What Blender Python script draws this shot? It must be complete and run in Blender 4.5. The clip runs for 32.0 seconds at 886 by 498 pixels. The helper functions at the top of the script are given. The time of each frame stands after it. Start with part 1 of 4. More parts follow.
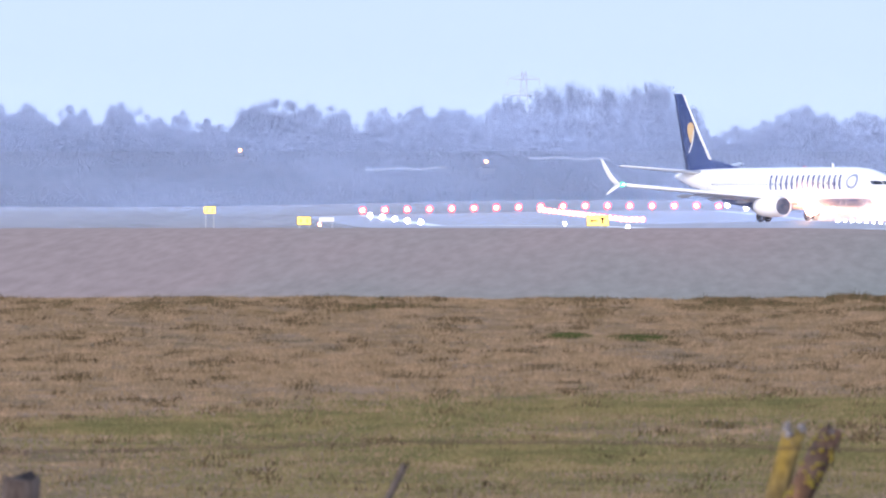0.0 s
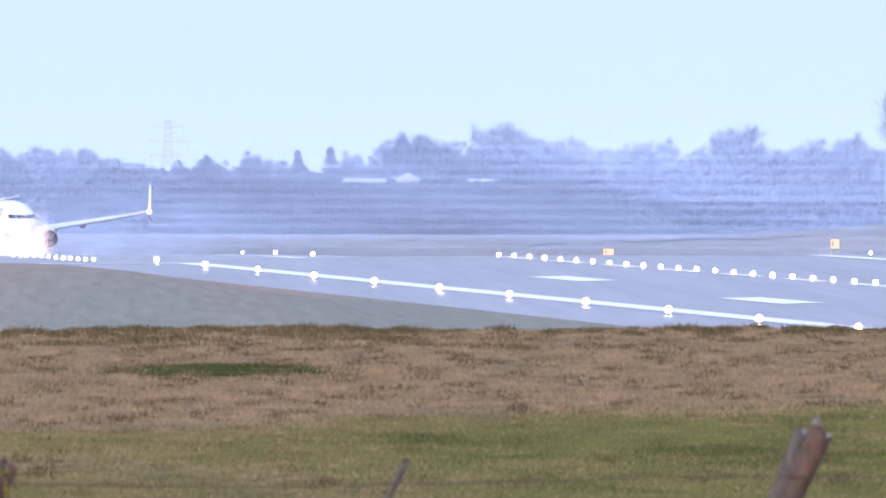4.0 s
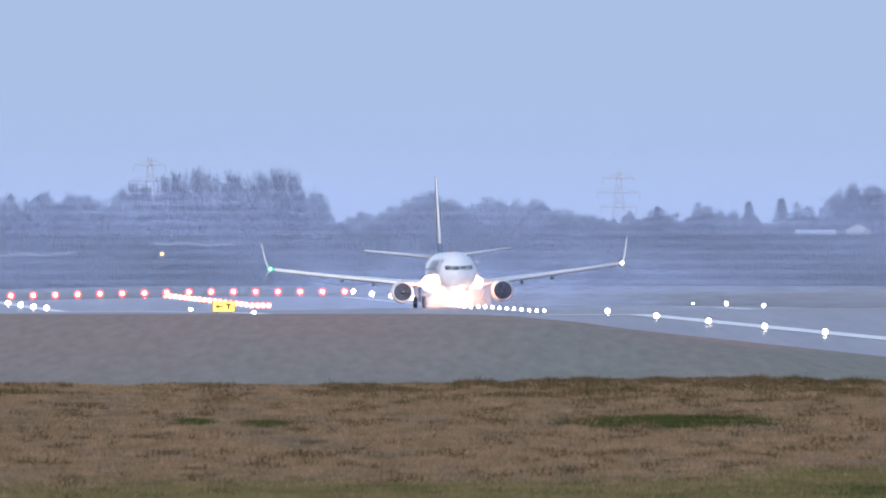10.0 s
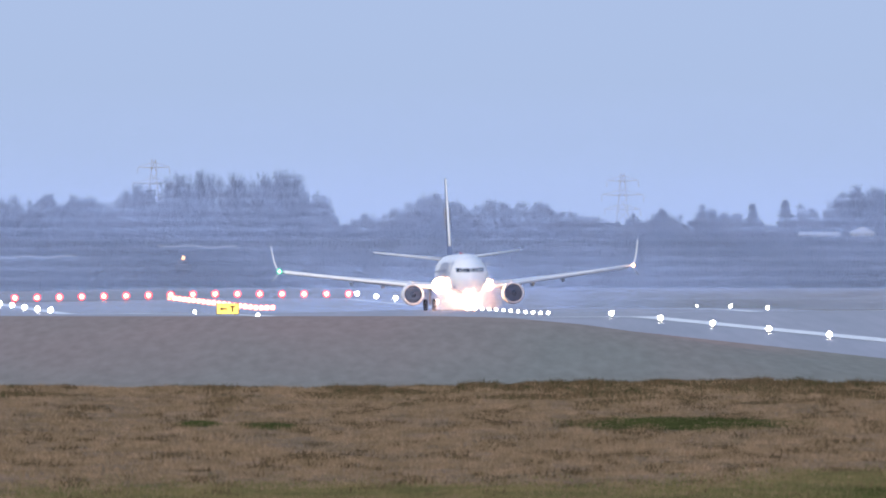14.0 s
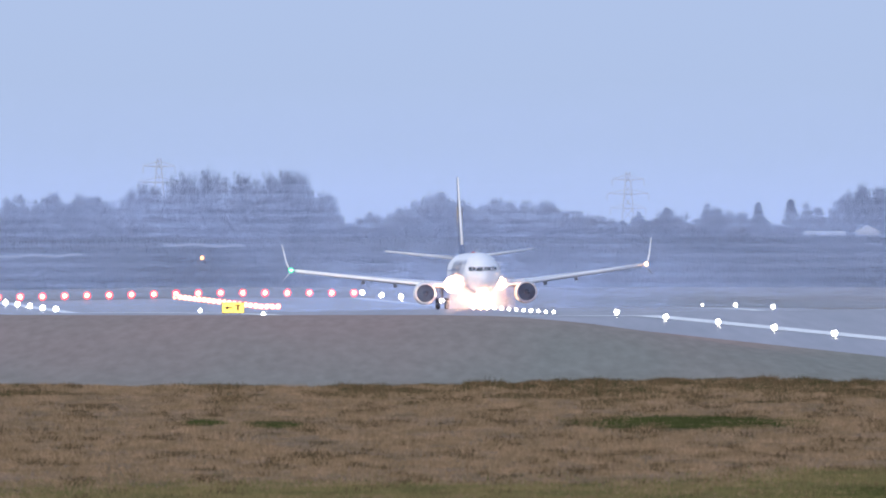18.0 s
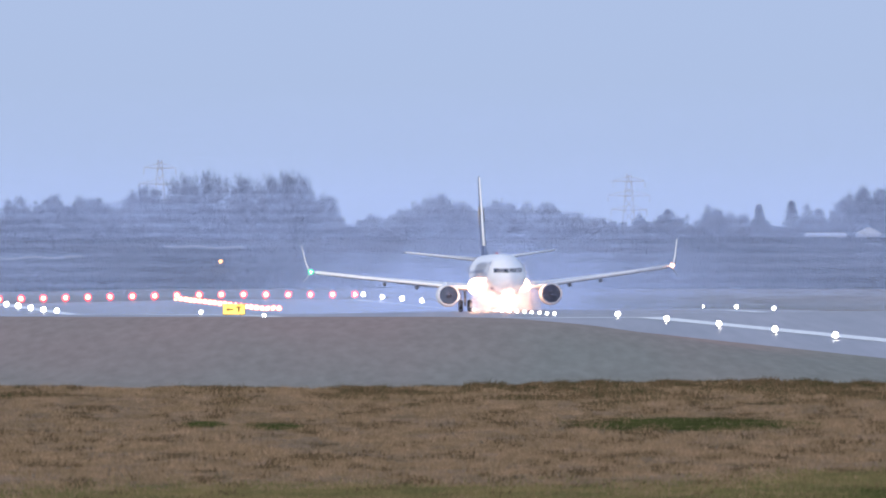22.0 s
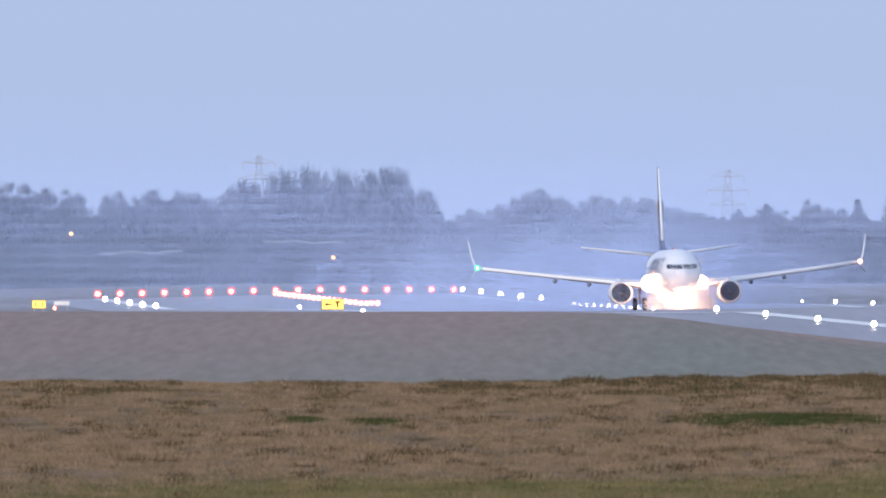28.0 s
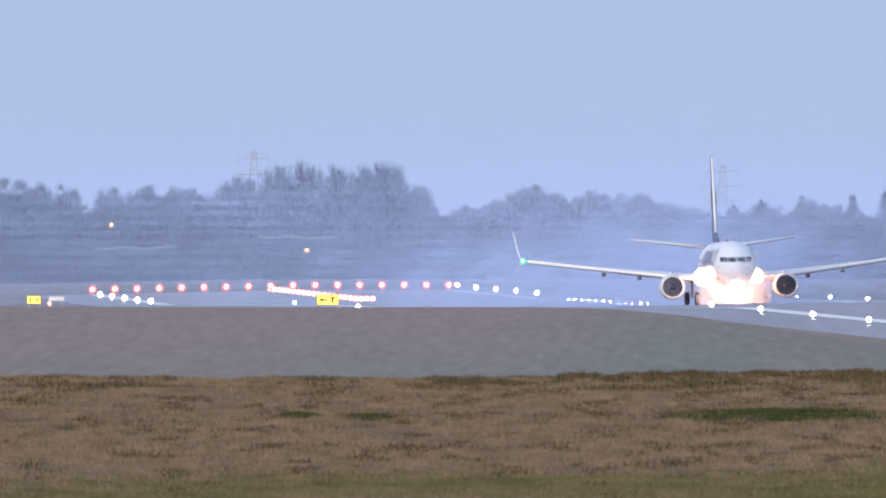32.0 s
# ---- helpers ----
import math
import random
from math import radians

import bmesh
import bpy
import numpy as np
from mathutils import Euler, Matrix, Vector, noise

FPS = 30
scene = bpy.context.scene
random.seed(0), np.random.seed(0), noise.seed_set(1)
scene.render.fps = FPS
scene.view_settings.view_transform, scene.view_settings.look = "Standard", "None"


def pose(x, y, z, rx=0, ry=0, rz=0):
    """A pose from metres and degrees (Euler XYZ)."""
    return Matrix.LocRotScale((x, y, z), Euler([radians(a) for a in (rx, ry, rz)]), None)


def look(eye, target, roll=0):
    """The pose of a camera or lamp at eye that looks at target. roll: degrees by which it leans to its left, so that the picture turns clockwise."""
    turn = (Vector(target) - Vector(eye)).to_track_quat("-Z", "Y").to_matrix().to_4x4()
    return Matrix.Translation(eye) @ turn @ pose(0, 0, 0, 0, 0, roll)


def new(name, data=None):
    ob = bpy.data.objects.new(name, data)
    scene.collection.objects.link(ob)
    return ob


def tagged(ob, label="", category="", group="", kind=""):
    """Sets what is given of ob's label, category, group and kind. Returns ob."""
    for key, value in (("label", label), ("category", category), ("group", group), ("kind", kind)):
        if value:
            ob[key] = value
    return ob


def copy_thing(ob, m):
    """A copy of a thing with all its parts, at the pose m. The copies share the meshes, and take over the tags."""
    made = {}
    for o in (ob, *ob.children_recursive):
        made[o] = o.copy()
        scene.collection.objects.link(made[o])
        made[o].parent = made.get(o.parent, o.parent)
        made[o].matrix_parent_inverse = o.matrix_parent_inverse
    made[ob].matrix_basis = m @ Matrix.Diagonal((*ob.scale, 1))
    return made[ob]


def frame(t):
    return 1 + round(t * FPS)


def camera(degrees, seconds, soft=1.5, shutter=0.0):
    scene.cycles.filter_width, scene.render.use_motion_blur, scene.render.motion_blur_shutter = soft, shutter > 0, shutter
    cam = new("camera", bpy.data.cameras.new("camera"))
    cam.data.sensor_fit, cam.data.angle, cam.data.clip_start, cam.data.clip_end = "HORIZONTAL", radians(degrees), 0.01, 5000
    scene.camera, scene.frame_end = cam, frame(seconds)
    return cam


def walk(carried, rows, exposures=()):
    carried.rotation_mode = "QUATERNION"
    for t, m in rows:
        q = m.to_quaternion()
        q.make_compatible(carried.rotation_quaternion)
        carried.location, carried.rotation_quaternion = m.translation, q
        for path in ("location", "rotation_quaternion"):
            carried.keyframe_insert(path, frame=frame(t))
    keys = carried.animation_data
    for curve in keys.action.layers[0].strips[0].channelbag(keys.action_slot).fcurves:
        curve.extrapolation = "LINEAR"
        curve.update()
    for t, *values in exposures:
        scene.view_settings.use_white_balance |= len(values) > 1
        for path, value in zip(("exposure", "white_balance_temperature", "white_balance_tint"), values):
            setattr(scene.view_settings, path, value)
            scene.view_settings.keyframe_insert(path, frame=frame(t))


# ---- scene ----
# A misty airfield at dusk, seen through a very long lens from a fence: x right, y ahead, z up, metres.
FOCAL = 46700.0                      # focal length in units of 1/1568 of the picture's width
DEG = 180.0 / math.pi
EYE_Z = 9.4                          # the eye above the runway's crown
cam = camera(1.9236, 32.0, soft=1.9, shutter=0.28)
cam.data.dof.use_dof = True
cam.data.dof.focus_distance = 2300
cam.data.dof.aperture_fstop = 70

# seconds, pan and tilt against the pose at 9 s
PAN = [(0, 665, -152), (.3, 627, -145), (.6, 627, -139), (.9, 567, -111), (1, 532, -96), (1.2, 419, -82), (1.5, 168, -128),
       (1.8, -320, -163), (1.9, -545, -172), (2, -770, -176), (2.1, -952, -168), (2.4, -1106, -179), (2.7, -1113, -169), (3, -1190, -164),
       (3.2, -1029, -225), (3.3, -968, -144), (3.4, -1019, -105), (3.5, -1023, -69), (3.6, -963, -86), (3.7, -887, -97),
       (3.8, -887, -97), (3.9, -815, -90), (4, -795, -91), (4.1, -788, -80), (4.2, -767, -50), (4.3, -414, -70), (4.4, -280, 10),
       (4.5, -75, -12), (4.8, -30, -6), (5.5, -20, -2), (6.5, -16, -1), (7, -14, -2), (7.5, -9, -.5), (8, -4.5, -1.5), (8.5, -4, 0), (9, 0, 0),
       (9.5, 3, 1.5), (10, 3, 0), (10.5, 6.5, 1.5), (11, 3.5, 4), (11.5, 9, 1), (12, 8, 0), (12.5, 11, -2), (13, 10, 0), (13.5, 9.5, 1.5),
       (14, 10, 4), (14.5, 14, 1), (16.5, 14.5, 6), (17, 20, 4), (17.5, 15, 3.5), (18, 19.5, 2), (18.5, 23, 2.5), (19, 21, 3.5),
       (19.5, 19, 3.5), (20, 23, 7), (20.5, 26, 7), (21, 20.5, 5), (21.5, 22.5, 1.5), (22, 21, 5), (22.5, 17.5, 5), (23, 22, 5),
       (23.5, 20, 7.5), (24, 21.5, 4), (24.5, 23, 4), (25.5, 5, 9), (26.5, -17, 12), (26.65, 80, 4), (26.8, 175, -2), (27, 202, 4), (27.5, 188, 1), (28, 196, -4),
       (28.3, 200, -9), (28.5, 186, -32), (28.7, 186, -20), (29, 186, -6), (29.5, 184, -16), (30, 187, -16), (30.5, 187, -14), (31, 192, -8),
       (31.5, 191, -8), (32, 187, -12)]
PATH = [(t, pose(0, 0, EYE_Z, 90 - (141 - b) / FOCAL * DEG, 0, a / FOCAL * DEG)) for t, a, b in PAN]
walk(cam, PATH, [(0, .68, 6900, 15), (1.5, .64, 6900, 15), (1.8, .5, 6800, 13), (2, .42, 6700, 12), (2.2, .5, 6700, 12), (2.5, .64, 6700, 13), (3, .71, 6700, 15), (4, .78, 6750, 16),
                (4.5, .78, 6800, 16), (5.6, .15, 6710, 11), (6.5, .1, 6810, 14), (8.3, .1, 6810, 14), (9.2, .03, 6760, 11), (12, .04, 6810, 11), (16.5, .08, 6810, 12), (19, .1, 6910, 12), (20, .05, 6910, 12), (21, -.02, 6910, 12), (22, .06, 6910, 12),
                (24, .1, 6960, 12), (27, .1, 7010, 13), (28.3, .05, 7010, 13), (29, -.06, 7010, 13), (30, 0, 7010, 13), (31, .02, 7010, 13), (32, .06, 7010, 13)])

# ---- light ----
world = bpy.data.worlds.new("dusk_sky")
world.use_nodes = True
scene.world = world
wn, wl = world.node_tree.nodes, world.node_tree.links
SUN_UP, SUN_AT = radians(16), radians(215)
sky = wn.new("ShaderNodeTexSky")
sky.sky_type, sky.sun_disc, sky.sun_elevation, sky.sun_rotation = "NISHITA", False, SUN_UP, SUN_AT
sky.air_density, sky.dust_density, sky.ozone_density = 1.0, 2.0, 3.0
veil = wn.new("ShaderNodeMix")
veil.data_type = "RGBA"
veil.inputs["Factor"].default_value = .8
veil.inputs["B"].default_value = (4.58, 6.18, 9.7, 1)
wl.new(sky.outputs[0], veil.inputs["A"])
wl.new(veil.outputs["Result"], wn["Background"].inputs["Color"])
wn["Background"].inputs["Strength"].default_value = 0.1
sun = new("sun", bpy.data.lights.new("sun", "SUN"))
sun.data.energy, sun.data.angle, sun.data.color = 1.8, radians(25), (1, .93, .87)
sun.matrix_world = look((0, 0, 0), (-math.sin(SUN_AT) * math.cos(SUN_UP), -math.cos(SUN_AT) * math.cos(SUN_UP), -math.sin(SUN_UP)))


# ---- materials ----
def material(name, color, rough=.6, metal=0.0, spread=.25, scale=3.0, bump=0.0, glow=0.0, fine=None):
    m = bpy.data.materials.new(name)
    m.use_nodes = True
    n, l = m.node_tree.nodes, m.node_tree.links
    b = n["Principled BSDF"]
    b.inputs["Roughness"].default_value, b.inputs["Metallic"].default_value = rough, metal
    b.inputs["Base Color"].default_value = (*color, 1)
    if glow:
        b.inputs["Emission Color"].default_value = (*color, 1)
        b.inputs["Emission Strength"].default_value = glow
    if spread:
        geo = n.new("ShaderNodeNewGeometry")
        a, c = n.new("ShaderNodeTexNoise"), n.new("ShaderNodeTexNoise")
        a.inputs["Scale"].default_value, c.inputs["Scale"].default_value = scale, fine or scale * 9
        a.inputs["Detail"].default_value = 4
        add = n.new("ShaderNodeMath")
        add.operation = "ADD"
        for k, t in enumerate((a, c)):
            l.new(geo.outputs["Position"], t.inputs["Vector"])
            l.new(t.outputs[0], add.inputs[k])
        ramp = n.new("ShaderNodeMapRange")
        ramp.inputs[1].default_value, ramp.inputs[2].default_value = .65, 1.35
        ramp.inputs[3].default_value, ramp.inputs[4].default_value = 1 - spread, 1 + spread
        l.new(add.outputs[0], ramp.inputs[0])
        mul = n.new("ShaderNodeMix")
        mul.data_type, mul.blend_type = "RGBA", "MULTIPLY"
        mul.inputs["Factor"].default_value = 1
        mul.inputs["A"].default_value = (*color, 1)
        l.new(ramp.outputs[0], mul.inputs["B"])
        l.new(mul.outputs["Result"], b.inputs["Base Color"])
        if bump:
            bp = n.new("ShaderNodeBump")
            bp.inputs["Strength"].default_value = bump
            l.new(c.outputs[0], bp.inputs["Height"])
            l.new(bp.outputs[0], b.inputs["Normal"])
    return m


def two_tone(name, first, second, scale, rough=.9, grain=12.0, stretch=(1, 1, 1), middle=.5, width=.2, island=0.0, fine_mix=.35, wet=.15, lean=None):
    """A material that wanders between two colours in patches, with a finer grain over them."""
    m = bpy.data.materials.new(name)
    m.use_nodes = True
    n, l = m.node_tree.nodes, m.node_tree.links
    b = n["Principled BSDF"]
    b.inputs["Roughness"].default_value = rough
    b.inputs["Specular IOR Level"].default_value = wet
    geo, mp = n.new("ShaderNodeNewGeometry"), n.new("ShaderNodeMapping")
    mp.inputs["Scale"].default_value = stretch
    l.new(geo.outputs["Position"], mp.inputs["Vector"])
    a, c = n.new("ShaderNodeTexNoise"), n.new("ShaderNodeTexNoise")
    a.inputs["Scale"].default_value, c.inputs["Scale"].default_value = scale, scale * grain
    a.inputs["Detail"].default_value, c.inputs["Detail"].default_value = 3, 3
    for t in (a, c):
        l.new(mp.outputs[0], t.inputs["Vector"])
    r = n.new("ShaderNodeMapRange")
    r.inputs[1].default_value, r.inputs[2].default_value = middle - width / 2, middle + width / 2
    l.new(a.outputs[0], r.inputs[0])
    if lean:
        dot, shift, add = n.new("ShaderNodeVectorMath"), n.new("ShaderNodeMapRange"), n.new("ShaderNodeMath")
        dot.operation, add.operation = "DOT_PRODUCT", "ADD"
        dot.inputs[1].default_value = (*lean[0], 0)
        shift.inputs[1].default_value, shift.inputs[2].default_value = lean[1], lean[2]
        shift.inputs[3].default_value, shift.inputs[4].default_value = lean[3], -lean[3]
        l.new(geo.outputs["Position"], dot.inputs[0])
        l.new(dot.outputs["Value"], shift.inputs[0])
        l.new(a.outputs[0], add.inputs[0])
        l.new(shift.outputs[0], add.inputs[1])
        l.new(add.outputs[0], r.inputs[0])
    mix = n.new("ShaderNodeMix")
    mix.data_type = "RGBA"
    mix.inputs["A"].default_value, mix.inputs["B"].default_value = (*first, 1), (*second, 1)
    l.new(r.outputs[0], mix.inputs["Factor"])
    r2 = n.new("ShaderNodeMapRange")
    r2.inputs[1].default_value, r2.inputs[2].default_value = .3, .7
    r2.inputs[3].default_value, r2.inputs[4].default_value = 1 - fine_mix, 1 + fine_mix
    l.new(c.outputs[0], r2.inputs[0])
    last = r2.outputs[0]
    if island:
        r3, mu = n.new("ShaderNodeMapRange"), n.new("ShaderNodeMath")
        r3.inputs[3].default_value, r3.inputs[4].default_value = 1 - island, 1 + island
        l.new(geo.outputs["Random Per Island"], r3.inputs[0])
        mu.operation = "MULTIPLY"
        l.new(last, mu.inputs[0])
        l.new(r3.outputs[0], mu.inputs[1])
        last = mu.outputs[0]
    mul = n.new("ShaderNodeMix")
    mul.data_type, mul.blend_type = "RGBA", "MULTIPLY"
    mul.inputs["Factor"].default_value = 1
    l.new(mix.outputs["Result"], mul.inputs["A"])
    l.new(last, mul.inputs["B"])
    l.new(mul.outputs["Result"], b.inputs["Base Color"])
    return m


EARTH = two_tone("matted_field_turf", (.265, .184, .122), (.145, .11, .064), 1.6, grain=12, stretch=(1, .14, 1), width=.36, fine_mix=.28, wet=0)
AIRFIELD = two_tone("airfield_turf", (.35, .258, .22), (.268, .257, .213), .06, rough=.85, grain=26, stretch=(1, .035, 1), width=.5, fine_mix=.1, wet=.05, lean=((-.07, .01), 12.2, 14.8, .24))
# Far turf is paler and greyer: distance haze put into its colour.
FAR_TURF = two_tone("haze_paled_far_turf", (.32, .288, .265), (.25, .243, .22), .03, rough=.85, grain=10, stretch=(1, .06, 1), width=.3, fine_mix=.12, wet=.05)
STRAW = two_tone("dry_grass", (.33, .232, .156), (.18, .134, .08), 3.6, stretch=(1, .2, 1), middle=.48, width=.34, island=.26, fine_mix=.22, wet=0)
STALK = two_tone("bleached_stalks", (.38, .27, .18), (.3, .215, .135), .7, island=.15)
DARKGREEN = two_tone("lush_green_grass", (.065, .078, .03), (.036, .05, .02), .9, island=.25, wet=0)
WEED = two_tone("withered_weed", (.11, .08, .046), (.065, .052, .03), .9, island=.35, wet=0)
TUSSOCK = two_tone("dark_tussock", (.15, .105, .062), (.056, .056, .028), 5, stretch=(1, .3, 1), width=.15, island=.35, wet=0)
MEADOW = two_tone("meadow_grass", (.145, .15, .058), (.072, .096, .032), 1.5, stretch=(1, .15, 1), width=.3, island=.25, fine_mix=.25, wet=0)
GREENGRASS = two_tone("green_grass", (.195, .165, .082), (.12, .12, .056), 2.0, stretch=(1, .15, 1), width=.3, island=.22, fine_mix=.25, wet=0)
ASPHALT = two_tone("wet_asphalt", (.26, .212, .235), (.18, .148, .168), .22, rough=.32, grain=5, stretch=(1, .012, 1), width=.34, fine_mix=.2, wet=.48)
PAINT = material("runway_paint", (.92, .92, .9), rough=.6, spread=.1, scale=.4)
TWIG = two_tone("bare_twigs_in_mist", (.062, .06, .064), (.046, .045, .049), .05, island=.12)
# Paler copy of the twigs: haze is put into the colour.
TWIG_HAZED = two_tone("haze_paled_twigs", (.11, .107, .108), (.09, .087, .086), .05, island=.1)
BARK = material("misty_bark", (.065, .06, .055), rough=.9, spread=.2, scale=.8)
SCRUB = two_tone("misty_scrub", (.06, .057, .054), (.044, .044, .04), .06, island=.12)
STEEL = material("galvanised_steel", (.42, .44, .47), rough=.5, metal=.6, spread=.15, scale=2)
BODY = material("white_aircraft_paint", (.93, .93, .93), rough=.25, spread=.05, scale=.7)
PALE = material("pale_wing_paint", (.78, .79, .8), rough=.3, spread=.06, scale=.7)
GREY = material("grey_aircraft_paint", (.5, .52, .55), rough=.35, spread=.08, scale=.7)
NAVY = material("navy_aircraft_paint", (.018, .04, .15), rough=.3, spread=.15, scale=.7)
TITLE = material("title_paint", (.028, .048, .155), rough=.35, spread=.1, scale=1)
EMBLEM = material("emblem_paint", (.2, .24, .36), rough=.35, spread=.1, scale=1)
GOLD = material("gold_aircraft_paint", (.62, .42, .2), rough=.35, spread=.1, scale=1)
CHROME = material("polished_intake_lip", (.85, .86, .87), rough=.3, metal=.1, spread=.08, scale=3)
FAN = material("dark_fan", (.07, .085, .13), rough=.5, metal=.2, spread=.2, scale=4)
GLASS = material("dark_window", (.015, .018, .025), rough=.08, spread=.1, scale=3)
# Grey-blue instead of dark glass: distance haze put into the colour.
HAZED_PANE = material("cabin_window_pane", (.3, .33, .38), rough=.1, spread=.1, scale=3)
RUBBER = material("tyre_rubber", (.022, .022, .024), rough=.8, spread=.2, scale=6)
WHITE_LAMP = material("white_lamp_lens", (1, .96, .9), spread=0, glow=18)
WHITE_DIM = material("white_inset_lens", (1, .95, .92), spread=0, glow=14)
RED_LAMP = material("red_lamp_lens", (1, .032, .055), spread=0, glow=3.2)
RED_CORE = material("red_lamp_glare_core", (1, .32, .18), spread=0, glow=9)
LANDING = material("landing_lamp_lens", (1, .52, .3), spread=0, glow=32)
# Flecks that scatter the lamps' light, standing in for glare.
GLARE_FLECK = material("glare_fleck_white", (.9, .92, .95), rough=1, spread=0)
fleck_out, fleck_nodes, fleck_links = GLARE_FLECK.node_tree.nodes["Material Output"], GLARE_FLECK.node_tree.nodes, GLARE_FLECK.node_tree.links
forward, fleck_mix = fleck_nodes.new("ShaderNodeBsdfTranslucent"), fleck_nodes.new("ShaderNodeMixShader")
forward.inputs["Color"].default_value = (.9, .92, .95, 1)
fleck_links.new(fleck_nodes["Principled BSDF"].outputs[0], fleck_mix.inputs[1])
fleck_links.new(forward.outputs[0], fleck_mix.inputs[2])
fleck_links.new(fleck_mix.outputs[0], fleck_out.inputs["Surface"])
GREEN_LAMP = material("green_lamp_lens", (.02, .8, .3), spread=0, glow=1.6)
TIP_LAMP = material("red_white_tip_lens", (1, .5, .3), spread=0, glow=7)
AMBER_LAMP = material("amber_lamp_lens", (1, .42, .12), spread=0, glow=5)
SIGN_FACE = material("lit_yellow_panel", (1, .7, .16), spread=0, glow=1.05)
SIGN_DIM = material("dim_amber_panel", (.85, .6, .4), spread=0, glow=.1)
VAN_PAINT = material("grey_van_paint", (.07, .075, .085), rough=.5, spread=.1, scale=2)
RED_CAP = material("red_beacon_cap", (.5, .04, .03), rough=.3, spread=0)
BLACK = material("black_marking", (.02, .02, .02), rough=.6, spread=.1)
WOOD = two_tone("weathered_post", (.12, .1, .09), (.07, .052, .045), 6, stretch=(1, 1, .25))
REDWOOD = two_tone("reddish_post", (.15, .085, .055), (.085, .062, .052), 6, stretch=(1, 1, .25))
PALEWOOD = two_tone("bleached_wood", (.27, .25, .26), (.13, .115, .115), 18)
MOSS = two_tone("mossy_wood", (.33, .215, .03), (.17, .125, .055), 5, stretch=(1, 1, .5))
LICHEN = two_tone("yellow_lichen", (.30, .23, .03), (.2, .17, .05), 25)
RUST = material("rusty_wire", (.09, .06, .05), rough=.8, metal=.4, spread=.3, scale=30)
ROOF = material("pale_roof", (.5, .52, .55), rough=.5, spread=.1, scale=.3)
RENDER_WALL = material("pale_render", (.5, .52, .56), rough=.8, spread=.15, scale=.4)
ROAD_PALE = material("pale_track", (.22, .215, .21), rough=.8, spread=.15, scale=.1)


# ---- mesh helpers ----
def mesh(name, verts, faces, mat, smooth=False):
    me = bpy.data.meshes.new(name)
    me.from_pydata([tuple(v) for v in verts], [], [tuple(f) for f in faces])
    me.materials.append(mat)
    if smooth:
        me.polygons.foreach_set("use_smooth", [True] * len(me.polygons))
    me.update()
    return me


def part(name, me, parent=None, label="", at=None):
    ob = new(name, me)
    if parent:
        ob.parent = parent
    if at is not None:
        ob.matrix_basis = at
    if label:
        ob["label"] = label
    return ob


def thing(name, label, category, group="", at=None, kind=""):
    ob = tagged(new(name), label, category, group, kind)
    if at is not None:
        ob.matrix_basis = at
    return ob


def bm_mesh(name, bm, mat, smooth=False):
    bmesh.ops.recalc_face_normals(bm, faces=bm.faces)
    me = bpy.data.meshes.new(name)
    bm.to_mesh(me)
    bm.free()
    me.materials.append(mat)
    if smooth:
        me.polygons.foreach_set("use_smooth", [True] * len(me.polygons))
    return me


def box(name, size, mat, center=(0, 0, 0), bevel=0.0):
    bm = bmesh.new()
    bmesh.ops.create_cube(bm, size=1, matrix=Matrix.Translation(center) @ Matrix.Diagonal((*size, 1)))
    if bevel:
        bmesh.ops.bevel(bm, geom=list(bm.edges), offset=bevel, segments=2, affect="EDGES", profile=.6)
    return bm_mesh(name, bm, mat)


def loft(name, rings, mat, caps=True, smooth=True):
    """A skin through rings of equal count."""
    n = len(rings[0])
    verts = [v for r in rings for v in r]
    faces = [(i * n + j, i * n + (j + 1) % n, (i + 1) * n + (j + 1) % n, (i + 1) * n + j) for i in range(len(rings) - 1) for j in range(n)]
    if caps:
        faces += [tuple(range(n))[::-1], tuple(range((len(rings) - 1) * n, len(rings) * n))]
    bm = bmesh.new()
    vs = [bm.verts.new(v) for v in verts]
    for f in faces:
        bm.faces.new([vs[k] for k in f])
    return bm_mesh(name, bm, mat, smooth)


def circle(y, r, x=0, z=0, n=24, rz=None):
    return [(x + r * math.sin(2 * math.pi * k / n), y, z + (rz or r) * math.cos(2 * math.pi * k / n)) for k in range(n)]


def turned(name, profile, mat, n=24, x=0, z=0):
    """A body of revolution round the y axis: (y, radius) pairs."""
    return loft(name, [circle(y, r, x, z, n) for y, r in profile], mat)


def upright(name, profile, mat, n=12):
    """A body of revolution round the z axis: (z, radius) pairs."""
    return loft(name, [[(r * math.cos(2 * math.pi * k / n), r * math.sin(2 * math.pi * k / n), z) for k in range(n)] for z, r in profile], mat)


def ball(name, r, mat, center=(0, 0, 0), sub=2):
    bm = bmesh.new()
    bmesh.ops.create_icosphere(bm, subdivisions=sub, radius=r, matrix=Matrix.Translation(center))
    return bm_mesh(name, bm, mat, True)


def lerp_table(x, table):
    if x <= table[0][0]:
        return table[0][1]
    for (a, p), (b, q) in zip(table, table[1:]):
        if x <= b:
            return p + (q - p) * (x - a) / (b - a)
    return table[-1][1]


def ease(x):
    x = min(max(x, 0.0), 1.0)
    return x * x * (3 - 2 * x)


